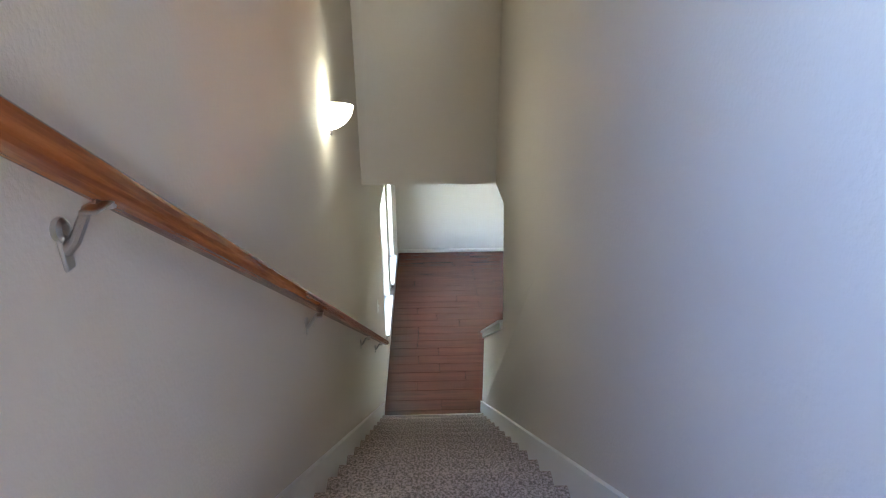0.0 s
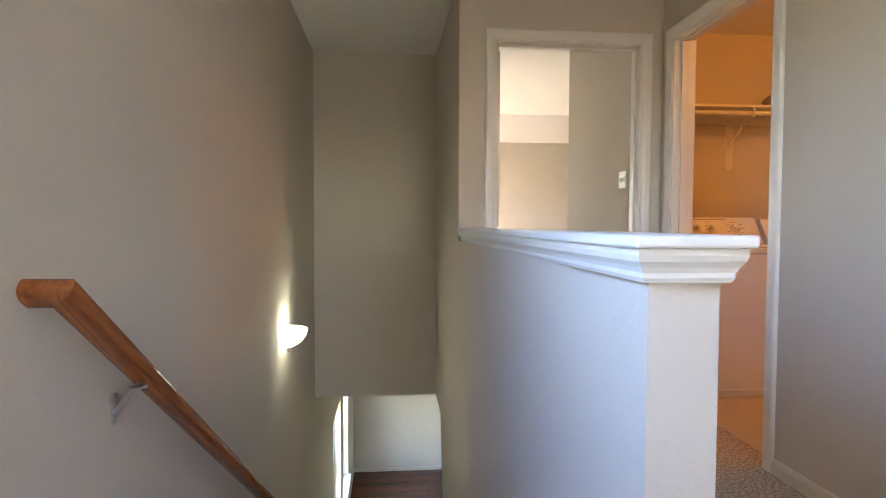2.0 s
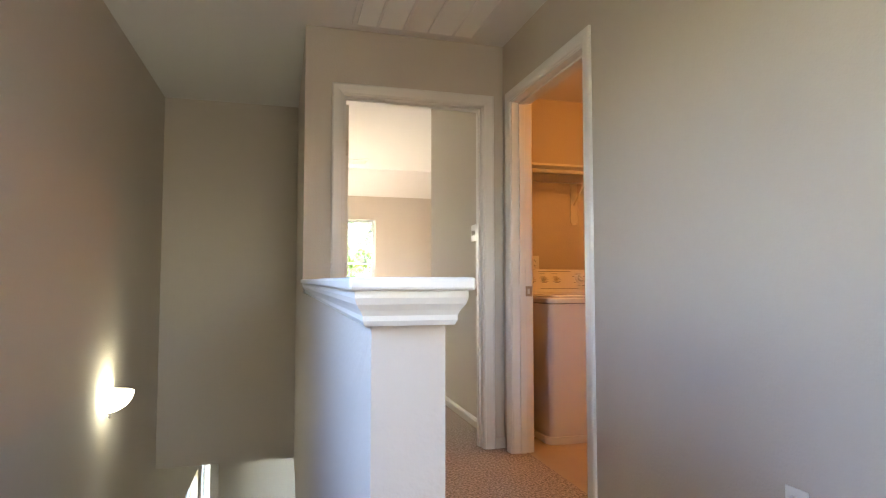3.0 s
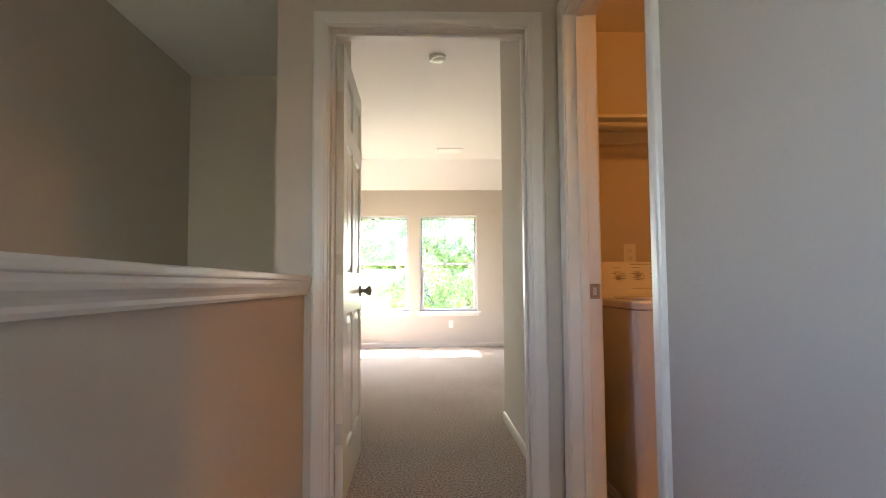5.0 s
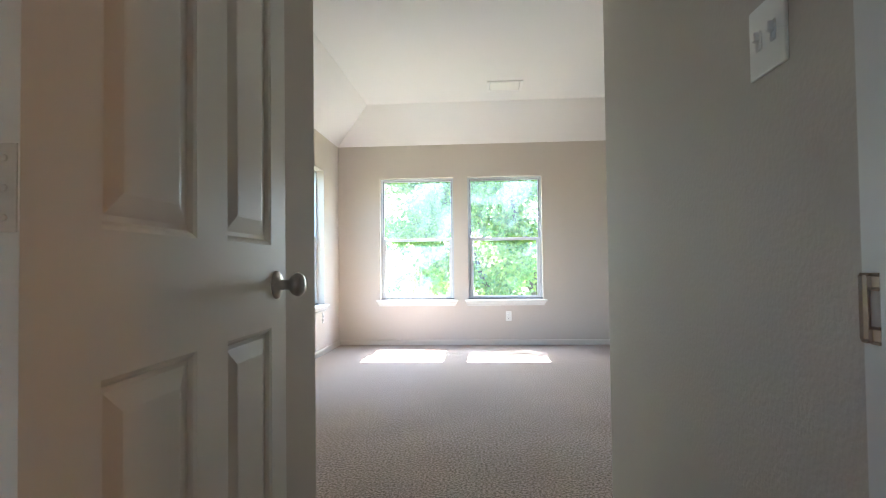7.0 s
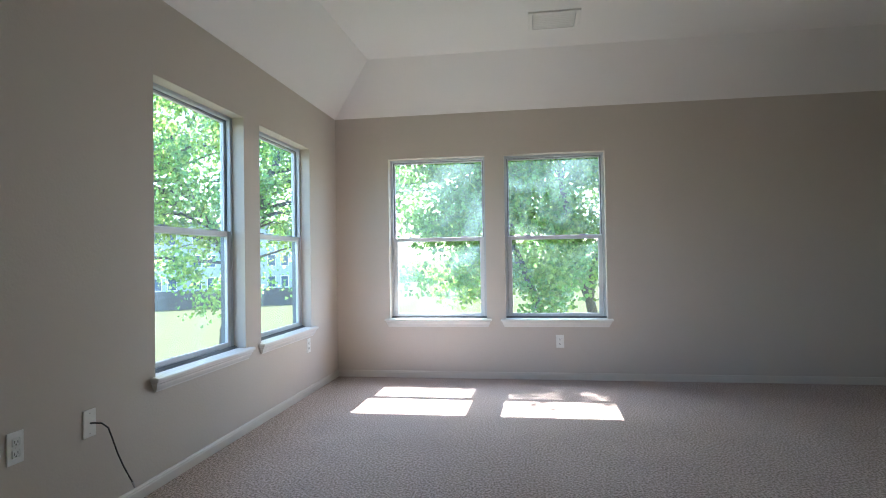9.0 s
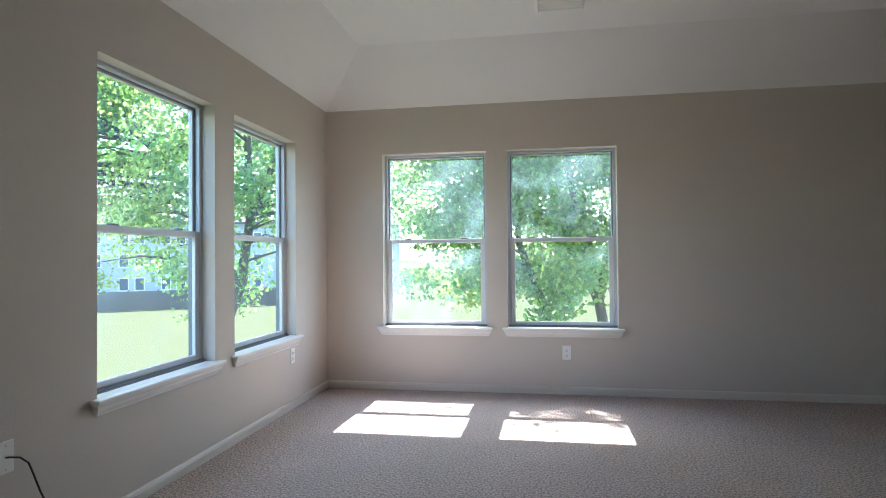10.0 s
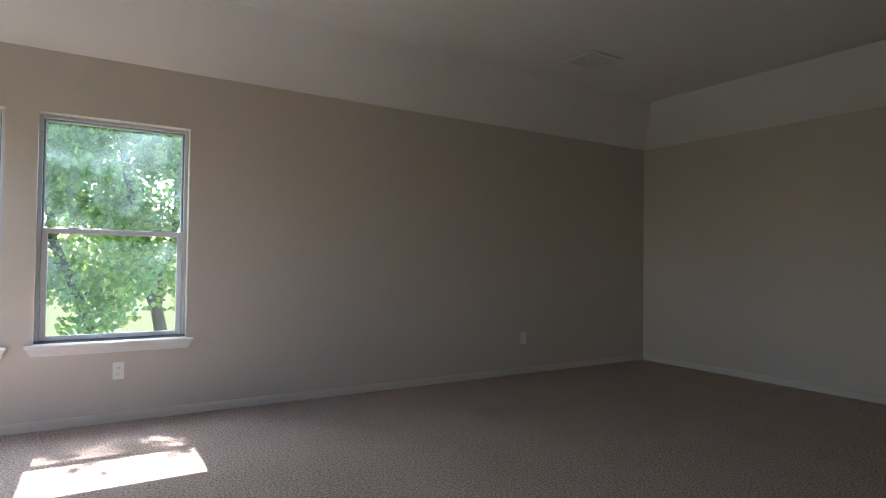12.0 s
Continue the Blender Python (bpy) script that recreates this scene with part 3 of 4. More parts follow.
add_box(brk, 0.05, -0.03, 0.03, 0.074, 0.03, 0.036, 0.002, 1)
add_lathe(brk, [(0, 0), (0.009, 0), (0.009, 0.014), (0, 0.016)], 12, pose(0.062, 0.02, 0.022))
brk_mesh = mesh_of(brk, NICKEL)
for y in (0.97, 2.24, 3.8, 4.75):
    ob = new("bracket", brk_mesh)
    ob.parent = rail
    ob.location = (0, y, 0.872 - (y - 0.70) * (3.177 / 4.51) - 0.072)
    tagged(ob, "brushed nickel wall bracket")

# ---- wall sconce ----
sconce = thing("wall_sconce", pose(0, 3.114, 0.27), "lit half-bowl wall lamp of white opal glass", "wall lamp")


def half_bowl(bm, prof, n=20):
    rings = [[bm.verts.new((0.008 + r * math.cos(math.pi * (i / n - 0.5)), 1.05 * r * math.sin(math.pi * (i / n - 0.5)), z)) for i in range(n + 1)] for r, z in prof]
    for a, b in zip(rings, rings[1:]):
        for i in range(n):
            bm.faces.new((a[i], a[i + 1], b[i + 1], b[i]))
    return bm


bowl = [(0.02, 0.012), (0.055, 0.020), (0.09, 0.042), (0.115, 0.072), (0.127, 0.102), (0.130, 0.118)]
part("shade", half_bowl(bmesh.new(), bowl + [(0.124, 0.118)] + [(r - 0.006, z + 0.005) for r, z in bowl[::-1][1:]]), SHADE, sconce, "lit opal glass", smooth=True)
part("backplate", box_bm(0, -0.05, 0.02, 0.007, 0.05, 0.105, 0.003, 2), NICKEL, sconce)
part("finial", add_lathe(bmesh.new(), [(0, -0.022), (0.006, -0.018), (0.008, -0.01), (0.004, -0.004), (0.012, 0.004), (0.012, 0.012), (0, 0.014)], 14, pose(0.022, 0, 0)), NICKEL, sconce, smooth=True)

# ---- windows ----


def loft_y(bm, sections, back):
    """Sections of (x0, x1, front, z), each closed to a straight back."""
    rings = [[bm.verts.new(c) for c in ((x0, back, z), (x0, f, z), (x1, f, z), (x1, back, z))] for x0, x1, f, z in sections]
    bm.faces.new(rings[0]), bm.faces.new(rings[-1])
    for a, b in zip(rings, rings[1:]):
        for j in range(4):
            bm.faces.new((a[j], a[(j + 1) % 4], b[(j + 1) % 4], b[j]))
    return bm


def frame_bm(x0, x1, z0, z1, y0, y1, left, right, bottom, top):
    bm = bmesh.new()
    add_box(bm, x0, y0, z0, x0 + left, y1, z1, 0.003, 1)
    add_box(bm, x1 - right, y0, z0, x1, y1, z1, 0.003, 1)
    add_box(bm, x0 + left, y0, z0, x1 - right, y1, z0 + bottom, 0.003, 1)
    add_box(bm, x0 + left, y0, z1 - top, x1 - right, y1, z1, 0.003, 1)
    return bm


def window(name, m, w, z0, z1, label, sill=True):
    """A single-hung window in a plastered reveal; x along the wall from its middle, y outwards from the wall's inner face."""
    h = w / 2
    mid = z0 + (z1 - z0) * 0.497
    win = thing(name, m, label, "window", kind="structure")
    fr = part("window_frame", frame_bm(-h, h, z0, z1, 0.082, 0.155, 0.024, 0.024, 0.03, 0.022), FRAME_GREY, win, "blue-grey vinyl frame")
    part("track", frame_bm(-h + 0.024, h - 0.024, z0 + 0.03, z1 - 0.022, 0.108, 0.113, 0.008, 0.008, 0.006, 0.004), SEAL, fr)
    ribs = bmesh.new()
    for y0, h0 in ((0.050, 0.020), (0.061, 0.026), (0.072, 0.032)):
        add_box(ribs, -h, y0, z0 + 0.016, h, y0 + 0.005, z0 + h0, 0.001, 1)
    part("sill_track", ribs, SEAL, fr, "grey ribbed sill track")
    # dark grey strips over the outer frame sides, below the meeting rail
    for x0 in (-h + 0.0242, h - 0.0272):
        part("jamb_liner", box_bm(x0, 0.1135, z0 + 0.031, x0 + 0.003, 0.1535, mid - 0.019), SEAL, fr, "dark grey strip on the frame side")
    up = part("upper_sash", frame_bm(-h + 0.025, h - 0.025, mid - 0.018, z1 - 0.023, 0.118, 0.142, 0.014, 0.014, 0.03, 0.014), ALU, win)
    lo = part("lower_sash", frame_bm(-h + 0.026, h - 0.026, z0 + 0.031, mid + 0.018, 0.086, 0.109, 0.036, 0.036, 0.028, 0.034), ALU, win)
    for sx in (-0.25, 0.25):
        part("sash_lock", box_bm(sx - 0.03, 0.084, mid + 0.018, sx + 0.03, 0.106, mid + 0.027, 0.003, 1), SEAL, lo)
    for nm, x, za, zb, y, own in (("pane", h - 0.04, mid + 0.01, z1 - 0.038, 0.130, up), ("pane", h - 0.063, z0 + 0.058, mid - 0.015, 0.0975, lo)):
        ob = part(nm, box_bm(-x, y, za, x, y + 0.004, zb), GLASS, own, "dusty clear glass")
        ob.visible_shadow = False
    if sill:
        st = part("window_sill", add_box(box_bm(-h, -0.002, z0, h, 0.084, z0 + 0.016), -h - 0.045, -0.048, z0 - 0.004, h + 0.045, -0.0005, z0 + 0.016, 0.006, 2), TRIM, win, "white painted sill board")
        part("apron", loft_y(bmesh.new(), [(-h - 0.034, h + 0.034, -0.036, z0 - 0.004), (-h - 0.034, h + 0.034, -0.034, z0 - 0.014), (-h - 0.027, h + 0.027, -0.028, z0 - 0.02),
                                           (-h - 0.027, h + 0.027, -0.026, z0 - 0.03), (-h - 0.018, h + 0.018, -0.02, z0 - 0.042), (-h - 0.014, h + 0.014, -0.014, z0 - 0.05),
                                           (-h - 0.014, h + 0.014, -0.012, z0 - 0.058)], -0.0005), TRIM, st, "white moulded apron")
    return win


n = 1
for a, b in FAR_WINDOWS:
    window("window_%d" % n, pose((a + b) / 2, 9.52, 0), b - a, W0, W1, "tall single-hung window with dusty glass over a white sill")
    n += 1
for a, b in LEFT_WINDOWS:
    window("window_%d" % n, pose(-0.047, (a + b) / 2, 0, 0, 0, 90), b - a, W0, W1, "tall single-hung window with a white moulded sill")
    n += 1
for a, b in LOW_WINDOWS:
    window("window_%d" % n, pose(0, (a + b) / 2, 0, 0, 0, 90), b - a, LW0, LW1, "downstairs single-hung window beside the stair foot")
    n += 1
# unseen window added to light the stair foot, width set by brightness
window("window_%d" % n, pose(3.4, 7.0, 0, 0, 0, -90), 0.6, LW0, LW1, "assumed narrow window, unseen, that lights the lower room")
n += 1
window("window_%d" % n, pose(0, 0.10, 0, 0, 0, 90), 0.7, 1.05, 2.05, "daylit single-hung window of the upper hall")

n += 1
# unseen window, added to go with the fill lamp behind the camera
window("window_%d" % n, pose(1.68, -3.2, 0, 0, 0, 180), 0.9, 0.95, 2.1, "assumed single-hung window added at the unseen hall end")

# ---- bedroom door ----
door = thing("door_1", pose(1.247, 3.003, 0, 0, 0, 91.0), "open white six-panel door with a pewter knob", "door", kind="structure")
DW, DT = 0.822, 0.035
cols, rows = [(0.128, 0.374), (0.492, 0.724)], [(0.235, 0.835), (1.02, 1.626), (1.725, 1.935)]


def grid_plate(y0, y1, w, z0, z1, holes):
    ob = wall("tmp", "y", y0, y1, 0, w, z0, z1, holes, DOOR_PAINT)
    me = ob.data
    bpy.data.objects.remove(ob)
    return me


leaf = new("leaf", grid_plate(-DT, 0, DW, 0.012, 2.042, [(a, b, c, d) for a, b in cols for c, d in rows]))
leaf.parent = door
for a, b in cols:
    for c, d in rows:
        bm = bmesh.new()
        for side in (-1, 1):
            rings = []
            for inset, half_t in ((0.0, 0.0168), (0.006, 0.0135), (0.012, 0.0065), (0.02, 0.0065), (0.05, 0.0145), (0.055, 0.0150)):
                y = -DT / 2 + side * half_t
                rings.append([bm.verts.new(q) for q in ((a + inset, y, c + inset), (b - inset, y, c + inset), (b - inset, y, d - inset), (a + inset, y, d - inset))])
            for p, q in zip(rings, rings[1:]):
                for j in range(4):
                    bm.faces.new((p[j], p[(j + 1) % 4], q[(j + 1) % 4], q[j]))
            bm.faces.new(rings[-1])
        part("panel", bm, DOOR_PAINT, leaf)
bm = bmesh.new()
for side in (-1, 1):
    base = pose(DW - 0.068, -DT / 2 + side * DT / 2, 0.93, -90 * side, 0, 0)
    add_lathe(bm, [(0, 0), (0.032, 0), (0.032, 0.004), (0.027, 0.008), (0.013, 0.010), (0.0115, 0.022), (0.0125, 0.032), (0.021, 0.038), (0.0265, 0.047), (0.027, 0.055), (0.022, 0.063), (0.012, 0.067), (0, 0.0675)], 24, base)
part("knob", bm, PEWTER, door, "round aged pewter knob", smooth=True)
for z in (0.32, 1.054, 1.781):
    bm = box_bm(-0.002, -DT + 0.002, z - 0.045, 0.0012, -0.004, z + 0.045, 0.0005, 1)
    add_box(bm, -0.003, 0.0, z - 0.045, 0.03, 0.0015, z + 0.045)
    for i in range(5):
        add_lathe(bm, [(0, 0), (0.006, 0), (0.006, 0.0165), (0, 0.0165)], 12, pose(-0.004, 0.004, z - 0.045 + i * 0.018))
    for sz in (-0.03, 0.0, 0.03):
        add_lathe(bm, [(0, 0), (0.004, 0), (0.003, 0.0012), (0, 0.0012)], 10, pose(-0.002, -0.02, z + sz, 0, -90, 0))
    part("hinge", bm, PAINTED_METAL, door, "paint-smeared steel butt hinge")
hb = bmesh.new()
for z in (0.32, 1.054, 1.781):
    add_box(hb, 1.243, 2.945, z - 0.045, 1.2445, 2.9815, z + 0.045)
    add_box(hb, 1.222, 2.9835, z - 0.045, 1.246, 2.985, z + 0.045)
setting(part("hinge_leaves", hb, PAINTED_METAL), "trim", "paint-smeared hinge leaves let into the jamb")


def strike(m):
    st = thing("strike_plate", m, "dull brass strike plate let into the white door jamb", "strike plate", "strike plates")
    part("plate", frame_bm(-0.02, 0.02, -0.03, 0.03, -0.0015, 0.0, 0.012, 0.012, 0.015, 0.015), BRASS, st)
    part("latch_hole", box_bm(-0.008, -0.0006, -0.015, 0.008, 0.0, 0.015), PAINTED_METAL, st)


strike(pose(2.0735, 2.962, 0.93, 0, 0, -90))
strike(pose(2.308, 2.7195, 0.932, 0, 0, 0))

# ---- plates on the walls ----


def outlet_at(m, label="white duplex outlet on the greige wall"):
    ob = thing("outlet", m, label, "outlet", "wall outlets")
    plate = part("cover_plate", box_bm(-0.035, -0.006, -0.058, 0.035, 0, 0.058, 0.003, 2), PLASTIC, ob)
    for z in (-0.021, 0.021):
        sock = part("socket", box_bm(-0.016, -0.0085, z - 0.0145, 0.016, -0.005, z + 0.0145, 0.004, 2), PLASTIC, ob)
        part("slot", box_bm(-0.0075, -0.0092, z - 0.003, -0.0055, -0.008, z + 0.007), SLOT, sock)
        part("slot", box_bm(0.0055, -0.0092, z - 0.003, 0.0075, -0.008, z + 0.007), SLOT, sock)
        part("ground_hole", add_lathe(bmesh.new(), [(0, 0), (0.0028, 0), (0.0028, 0.001), (0, 0.001)], 10, pose(0, -0.0082, z - 0.008, 90, 0, 0)), SLOT, sock)
    part("screw", add_lathe(bmesh.new(), [(0, 0), (0.003, 0), (0.002, 0.001), (0, 0.001)], 10, pose(0, -0.006, 0, 90, 0, 0)), PLASTIC, plate)
    return ob


outlet_at(pose(2.033, 9.52, 0.343), "white duplex outlet below the bedroom window")
outlet_at(pose(5.58, 9.52, 0.355), "white duplex outlet on the shaded bedroom wall")
outlet_at(pose(-0.047, 8.79, 0.40, 0, 0, 90), "white duplex outlet beside the corner window")
outlet_at(pose(-0.047, 6.03, 0.452, 0, 0, 90), "white duplex outlet beside the cable plate")
outlet_at(pose(2.21, 0.80, 0.40, 0, 0, -90), "white duplex outlet on the hall wall")
outlet_at(pose(1.153, 1.82, 0.41, 0, 0, 90.72), "white duplex outlet on the half wall")
outlet_at(pose(2.817, 3.75, 1.13), "white duplex outlet behind the washing machine")
sw = thing("light_switch", pose(2.2, 3.39, 1.325, 0, 0, -90), "white double light switch beside the bedroom door", "switch")
part("cover_plate", box_bm(-0.058, -0.006, -0.058, 0.058, 0, 0.058, 0.003, 2), PLASTIC, sw)
for x in (-0.023, 0.023):
    part("toggle", box_bm(x - 0.005, -0.016, -0.002, x + 0.005, -0.005, 0.014, 0.002, 1), PLASTIC, sw)
    part("toggle_surround", frame_bm(x - 0.009, x + 0.009, -0.016, 0.016, -0.0075, -0.005, 0.004, 0.004, 0.004, 0.004), PLASTIC, sw)
outlet_at(pose(0, 6.25, -2.88, 0, 0, 90), "white duplex outlet below the downstairs window")
sl_sw = thing("light_switch", pose(0, 5.22, -1.9, 0, 0, 90), "white single light switch at the stair foot", "switch")
part("cover_plate", box_bm(-0.035, -0.006, -0.058, 0.035, 0, 0.058, 0.003, 2), PLASTIC, sl_sw)
part("toggle", box_bm(-0.005, -0.016, -0.002, 0.005, -0.005, 0.014, 0.002, 1), PLASTIC, sl_sw)
cp = thing("cable_plate", pose(-0.047, 6.383, 0.44, 0, 0, 90), "white cable plate with a loose black coaxial cable", "cable outlet")
part("cover_plate", box_bm(-0.035, -0.006, -0.058, 0.035, 0, 0.058, 0.003, 2), PLASTIC, cp)
for z in (-0.042, 0.042):
    part("screw", add_lathe(bmesh.new(), [(0, 0), (0.003, 0), (0.002, 0.001), (0, 0.001)], 10, pose(0, -0.006, z, 90, 0, 0)), NICKEL, cp)
cable = part("cable", add_tube(bmesh.new(), [(0, 0.0, 0), (0.004, -0.02, 0.001), (0.022, -0.042, -0.004), (0.045, -0.055, -0.03), (0.062, -0.06, -0.08), (0.085, -0.066, -0.15), (0.115, -0.07, -0.215), (0.15, -0.075, -0.28), (0.165, -0.076, -0.305)],
                               [0.0034] * 9, 8), CABLE, cp, "black coaxial cable", smooth=True)
part("connector", add_tube(bmesh.new(), [(0.163, -0.0757, -0.301), (0.172, -0.077, -0.32), (0.177, -0.077, -0.333)], [0.0055, 0.005, 0.0035], 8), NICKEL, cable)

# ---- ceiling fittings ----


def vent_at(name, x, y, z, w, d, slats, label, cross=0):
    ob = thing(name, pose(x, y, z), label, "vent")
    bm = bmesh.new()
    for b in ((-w / 2, -d / 2, -w / 2 + 0.032, d / 2), (w / 2 - 0.032, -d / 2, w / 2, d / 2), (-w / 2 + 0.032, -d / 2, w / 2 - 0.032, -d / 2 + 0.032), (-w / 2 + 0.032, d / 2 - 0.032, w / 2 - 0.032, d / 2)):
        add_box(bm, b[0], b[1], -0.012, b[2], b[3], 0.0, 0.003, 1)
    part("frame", bm, TRIM, ob, "white enamelled frame")
    part("backing", box_bm(-w / 2 + 0.03, -d / 2 + 0.03, -0.002, w / 2 - 0.03, d / 2 - 0.03, 0.0), SEAL, ob, "dark duct behind the slats")
    inner = d - 0.064
    sl_mesh = mesh_of(box_bm(-w / 2 + 0.034, -0.0012, -0.007, w / 2 - 0.034, 0.0012, 0.007), PLASTIC)
    for i in range(slats):
        s = new("slat", sl_mesh)
        s.parent = ob
        s.matrix_basis = pose(0, -inner / 2 + inner * (i + 0.5) / slats, -0.007, 58, 0, 0)
    for i in range(cross):
        cx = -w / 2 + w * (i + 1) / (cross + 1)
        part("divider", box_bm(cx - 0.008, -d / 2 + 0.03, -0.014, cx + 0.008, d / 2 - 0.03, -0.001, 0.002, 1), TRIM, ob)
    return ob


vent_at("ceiling_vent", 1.985, 8.50, ZC, 0.37, 0.33, 8, "white louvred air vent on the sloped-edge ceiling")
vent_at("ceiling_vent", 5.443, 8.484, ZC, 0.37, 0.33, 8, "white louvred air vent in the shaded ceiling part")
vent_at("return_grille", 1.635, 2.49, 2.44, 0.74, 0.60, 34, "white return-air grille with five slatted bays", 4)
sm = thing("smoke_detector", pose(1.745, 5.12, ZC), "round white smoke detector on the bedroom ceiling", "smoke detector")
part("base", add_lathe(bmesh.new(), [(0, 0), (0.072, 0), (0.072, -0.012), (0.066, -0.014), (0, -0.014)], 32), PLASTIC, sm, smooth=False)
part("cover", add_lathe(bmesh.new(), [(0, -0.014), (0.064, -0.014), (0.066, -0.03), (0.06, -0.042), (0.045, -0.047), (0.042, -0.044), (0.03, -0.044), (0.028, -0.048), (0, -0.05)], 32), PLASTIC, sm, smooth=False)

# ---- laundry ----


def rounded_rect(w, d, r, n=5):
    pts = []
    for cx, cy, a0 in ((w / 2 - r, d / 2 - r, 0), (-w / 2 + r, d / 2 - r, 90), (-w / 2 + r, -d / 2 + r, 180), (w / 2 - r, -d / 2 + r, 270)):
        for i in range(n + 1):
            a = radians(a0 + 90 * i / n)
            pts.append((cx + r * math.cos(a), cy + r * math.sin(a)))
    return pts


def stack(bm, levels):
    """Levels of (width, depth, radius, z): a body with rounded upright edges."""
    rings = [[bm.verts.new((x, y, z)) for x, y in rounded_rect(w, d, r)] for w, d, r, z in levels]
    bm.faces.new(rings[0]), bm.faces.new(rings[-1])
    k = len(rings[0])
    for a, b in zip(rings, rings[1:]):
        for j in range(k):
            bm.faces.new((a[j], a[(j + 1) % k], b[(j + 1) % k], b[j]))
    return bm


def appliance(name, m, label, dials, category):
    ob = thing(name, m, label, category)
    W, D = 0.685, 0.66
    part("cabinet", stack(bmesh.new(), [(W - 0.01, D - 0.01, 0.03, 0.0), (W, D, 0.035, 0.01), (W, D, 0.035, 0.838), (W - 0.004, D - 0.004, 0.033, 0.842)]), ENAMEL, ob)
    top = part("top_panel", stack(bmesh.new(), [(W - 0.004, D - 0.004, 0.033, 0.846), (W + 0.006, D + 0.006, 0.038, 0.85), (W + 0.006, D + 0.006, 0.038, 0.872), (W - 0.008, D - 0.008, 0.03, 0.882)]), ENAMEL, ob)
    part("lid", stack(bmesh.new(), [(0.53, 0.40, 0.04, 0.883), (0.54, 0.41, 0.045, 0.886), (0.53, 0.40, 0.04, 0.894)]), ENAMEL, top)
    bm = bmesh.new()
    prof = [(0.325, 0.882), (0.325, 1.06), (0.31, 1.072), (0.285, 1.07), (0.19, 0.925), (0.17, 0.905), (0.165, 0.882)]
    rings = [[bm.verts.new((sx * (W / 2 - ins), y - 0.0 + (0.004 if ins else 0), z - ins * 0.3)) for y, z in prof] for sx, ins in ((-1, 0.022), (-1, 0.0), (1, 0.0), (1, 0.022))]
    for q in rings[0], rings[3]:
        for v in q:
            v.co.y = 0.245 + (v.co.y - 0.245) * 0.94
    bm.faces.new(rings[0]), bm.faces.new(rings[3])
    for a, b in zip(rings, rings[1:]):
        for j in range(len(prof)):
            bm.faces.new((a[j], a[(j + 1) % len(prof)], b[(j + 1) % len(prof)], b[j]))
    con = part("control_panel", bm, ENAMEL, ob)
    slope_m = pose(0, 0.236, 0.995, 0, 0, 0) @ pose(0, 0, 0, 90 - 33.2, 0, 0)
    for x, r in dials:
        d = part("dial", add_lathe(bmesh.new(), [(0, 0), (r, 0), (r, 0.005), (r * 0.8, 0.008), (r * 0.62, 0.010), (r * 0.58, 0.024), (r * 0.5, 0.027), (0, 0.027)], 24), CHROME, con, "cream control dial", at=slope_m @ pose(x, 0, 0.001))
        part("grip", box_bm(-r * 0.12, -r * 0.72, 0.012, r * 0.12, r * 0.72, 0.033, 0.002, 1), CHROME, d, at=pose(0, 0, 0, 0, 0, 35))
        bm = bmesh.new()
        for i in range(9):
            a = radians(-150 + i * 37)
            cx, cy = math.cos(a) * r * 1.55, math.sin(a) * r * 1.45
            add_box(bm, cx - 0.010, cy - 0.0015, 0, cx + 0.010, cy + 0.0015, 0.0012)
        tagged(part("marking", bm, PRINT, con, at=slope_m @ pose(x, 0, 0.0012)), "small grey print round a dial", kind="stuff")
    bm = bmesh.new()
    add_box(bm, -0.14, 0.072, 0, 0.12, 0.0755, 0.0012)
    add_box(bm, -0.16, -0.078, 0, 0.14, -0.0755, 0.0012)
    for x, r in dials:
        add_box(bm, x - 0.022, 0.05, 0, x + 0.02, 0.0525, 0.0012)
    tagged(part("marking", bm, PRINT, con, at=slope_m @ pose(0, 0, 0.0012)), "small grey print lines", kind="stuff")
    return ob


WX, WY = 2.862, 3.205
pan = thing("drain_pan", pose(WX, WY, -0.006), "shallow white plastic drain pan under the washing machine", "drain pan")
bm = stack(bmesh.new(), [(0.75, 0.74, 0.06, 0.0), (0.76, 0.75, 0.065, 0.006), (0.775, 0.765, 0.07, 0.045), (0.785, 0.775, 0.07, 0.052), (0.765, 0.755, 0.065, 0.052), (0.75, 0.74, 0.06, 0.01)])
part("tray", bm, PLASTIC, pan)
appliance("washing_machine", pose(WX, WY, 0.005), "white top-loading washing machine with a dial control panel", [(-0.215, 0.018), (-0.115, 0.018), (-0.015, 0.018), (0.175, 0.036)], "washing machine")
appliance("dryer", pose(WX + 0.735, WY + 0.01, -0.006), "white clothes dryer beside the washing machine", [(0.17, 0.034), (-0.1, 0.018)], "dryer")
shelf = thing("laundry_shelf", pose(2.33, 3.75, 1.77), "white wooden wall shelf with a hanging rod over the washer", "shelf")
part("board", box_bm(0.0, -0.305, 0.072, 2.27, 0, 0.09, 0.003, 1), SHELF_PAINT, shelf)
part("cleat", box_bm(0.0, -0.019, 0.0, 2.27, 0, 0.072, 0.002, 1), SHELF_PAINT, shelf)
part("rod", add_tube(bmesh.new(), [(0, -0.285, 0.035), (2.27, -0.285, 0.035)], [0.016, 0.016], 14), SHELF_PAINT, shelf, smooth=True)
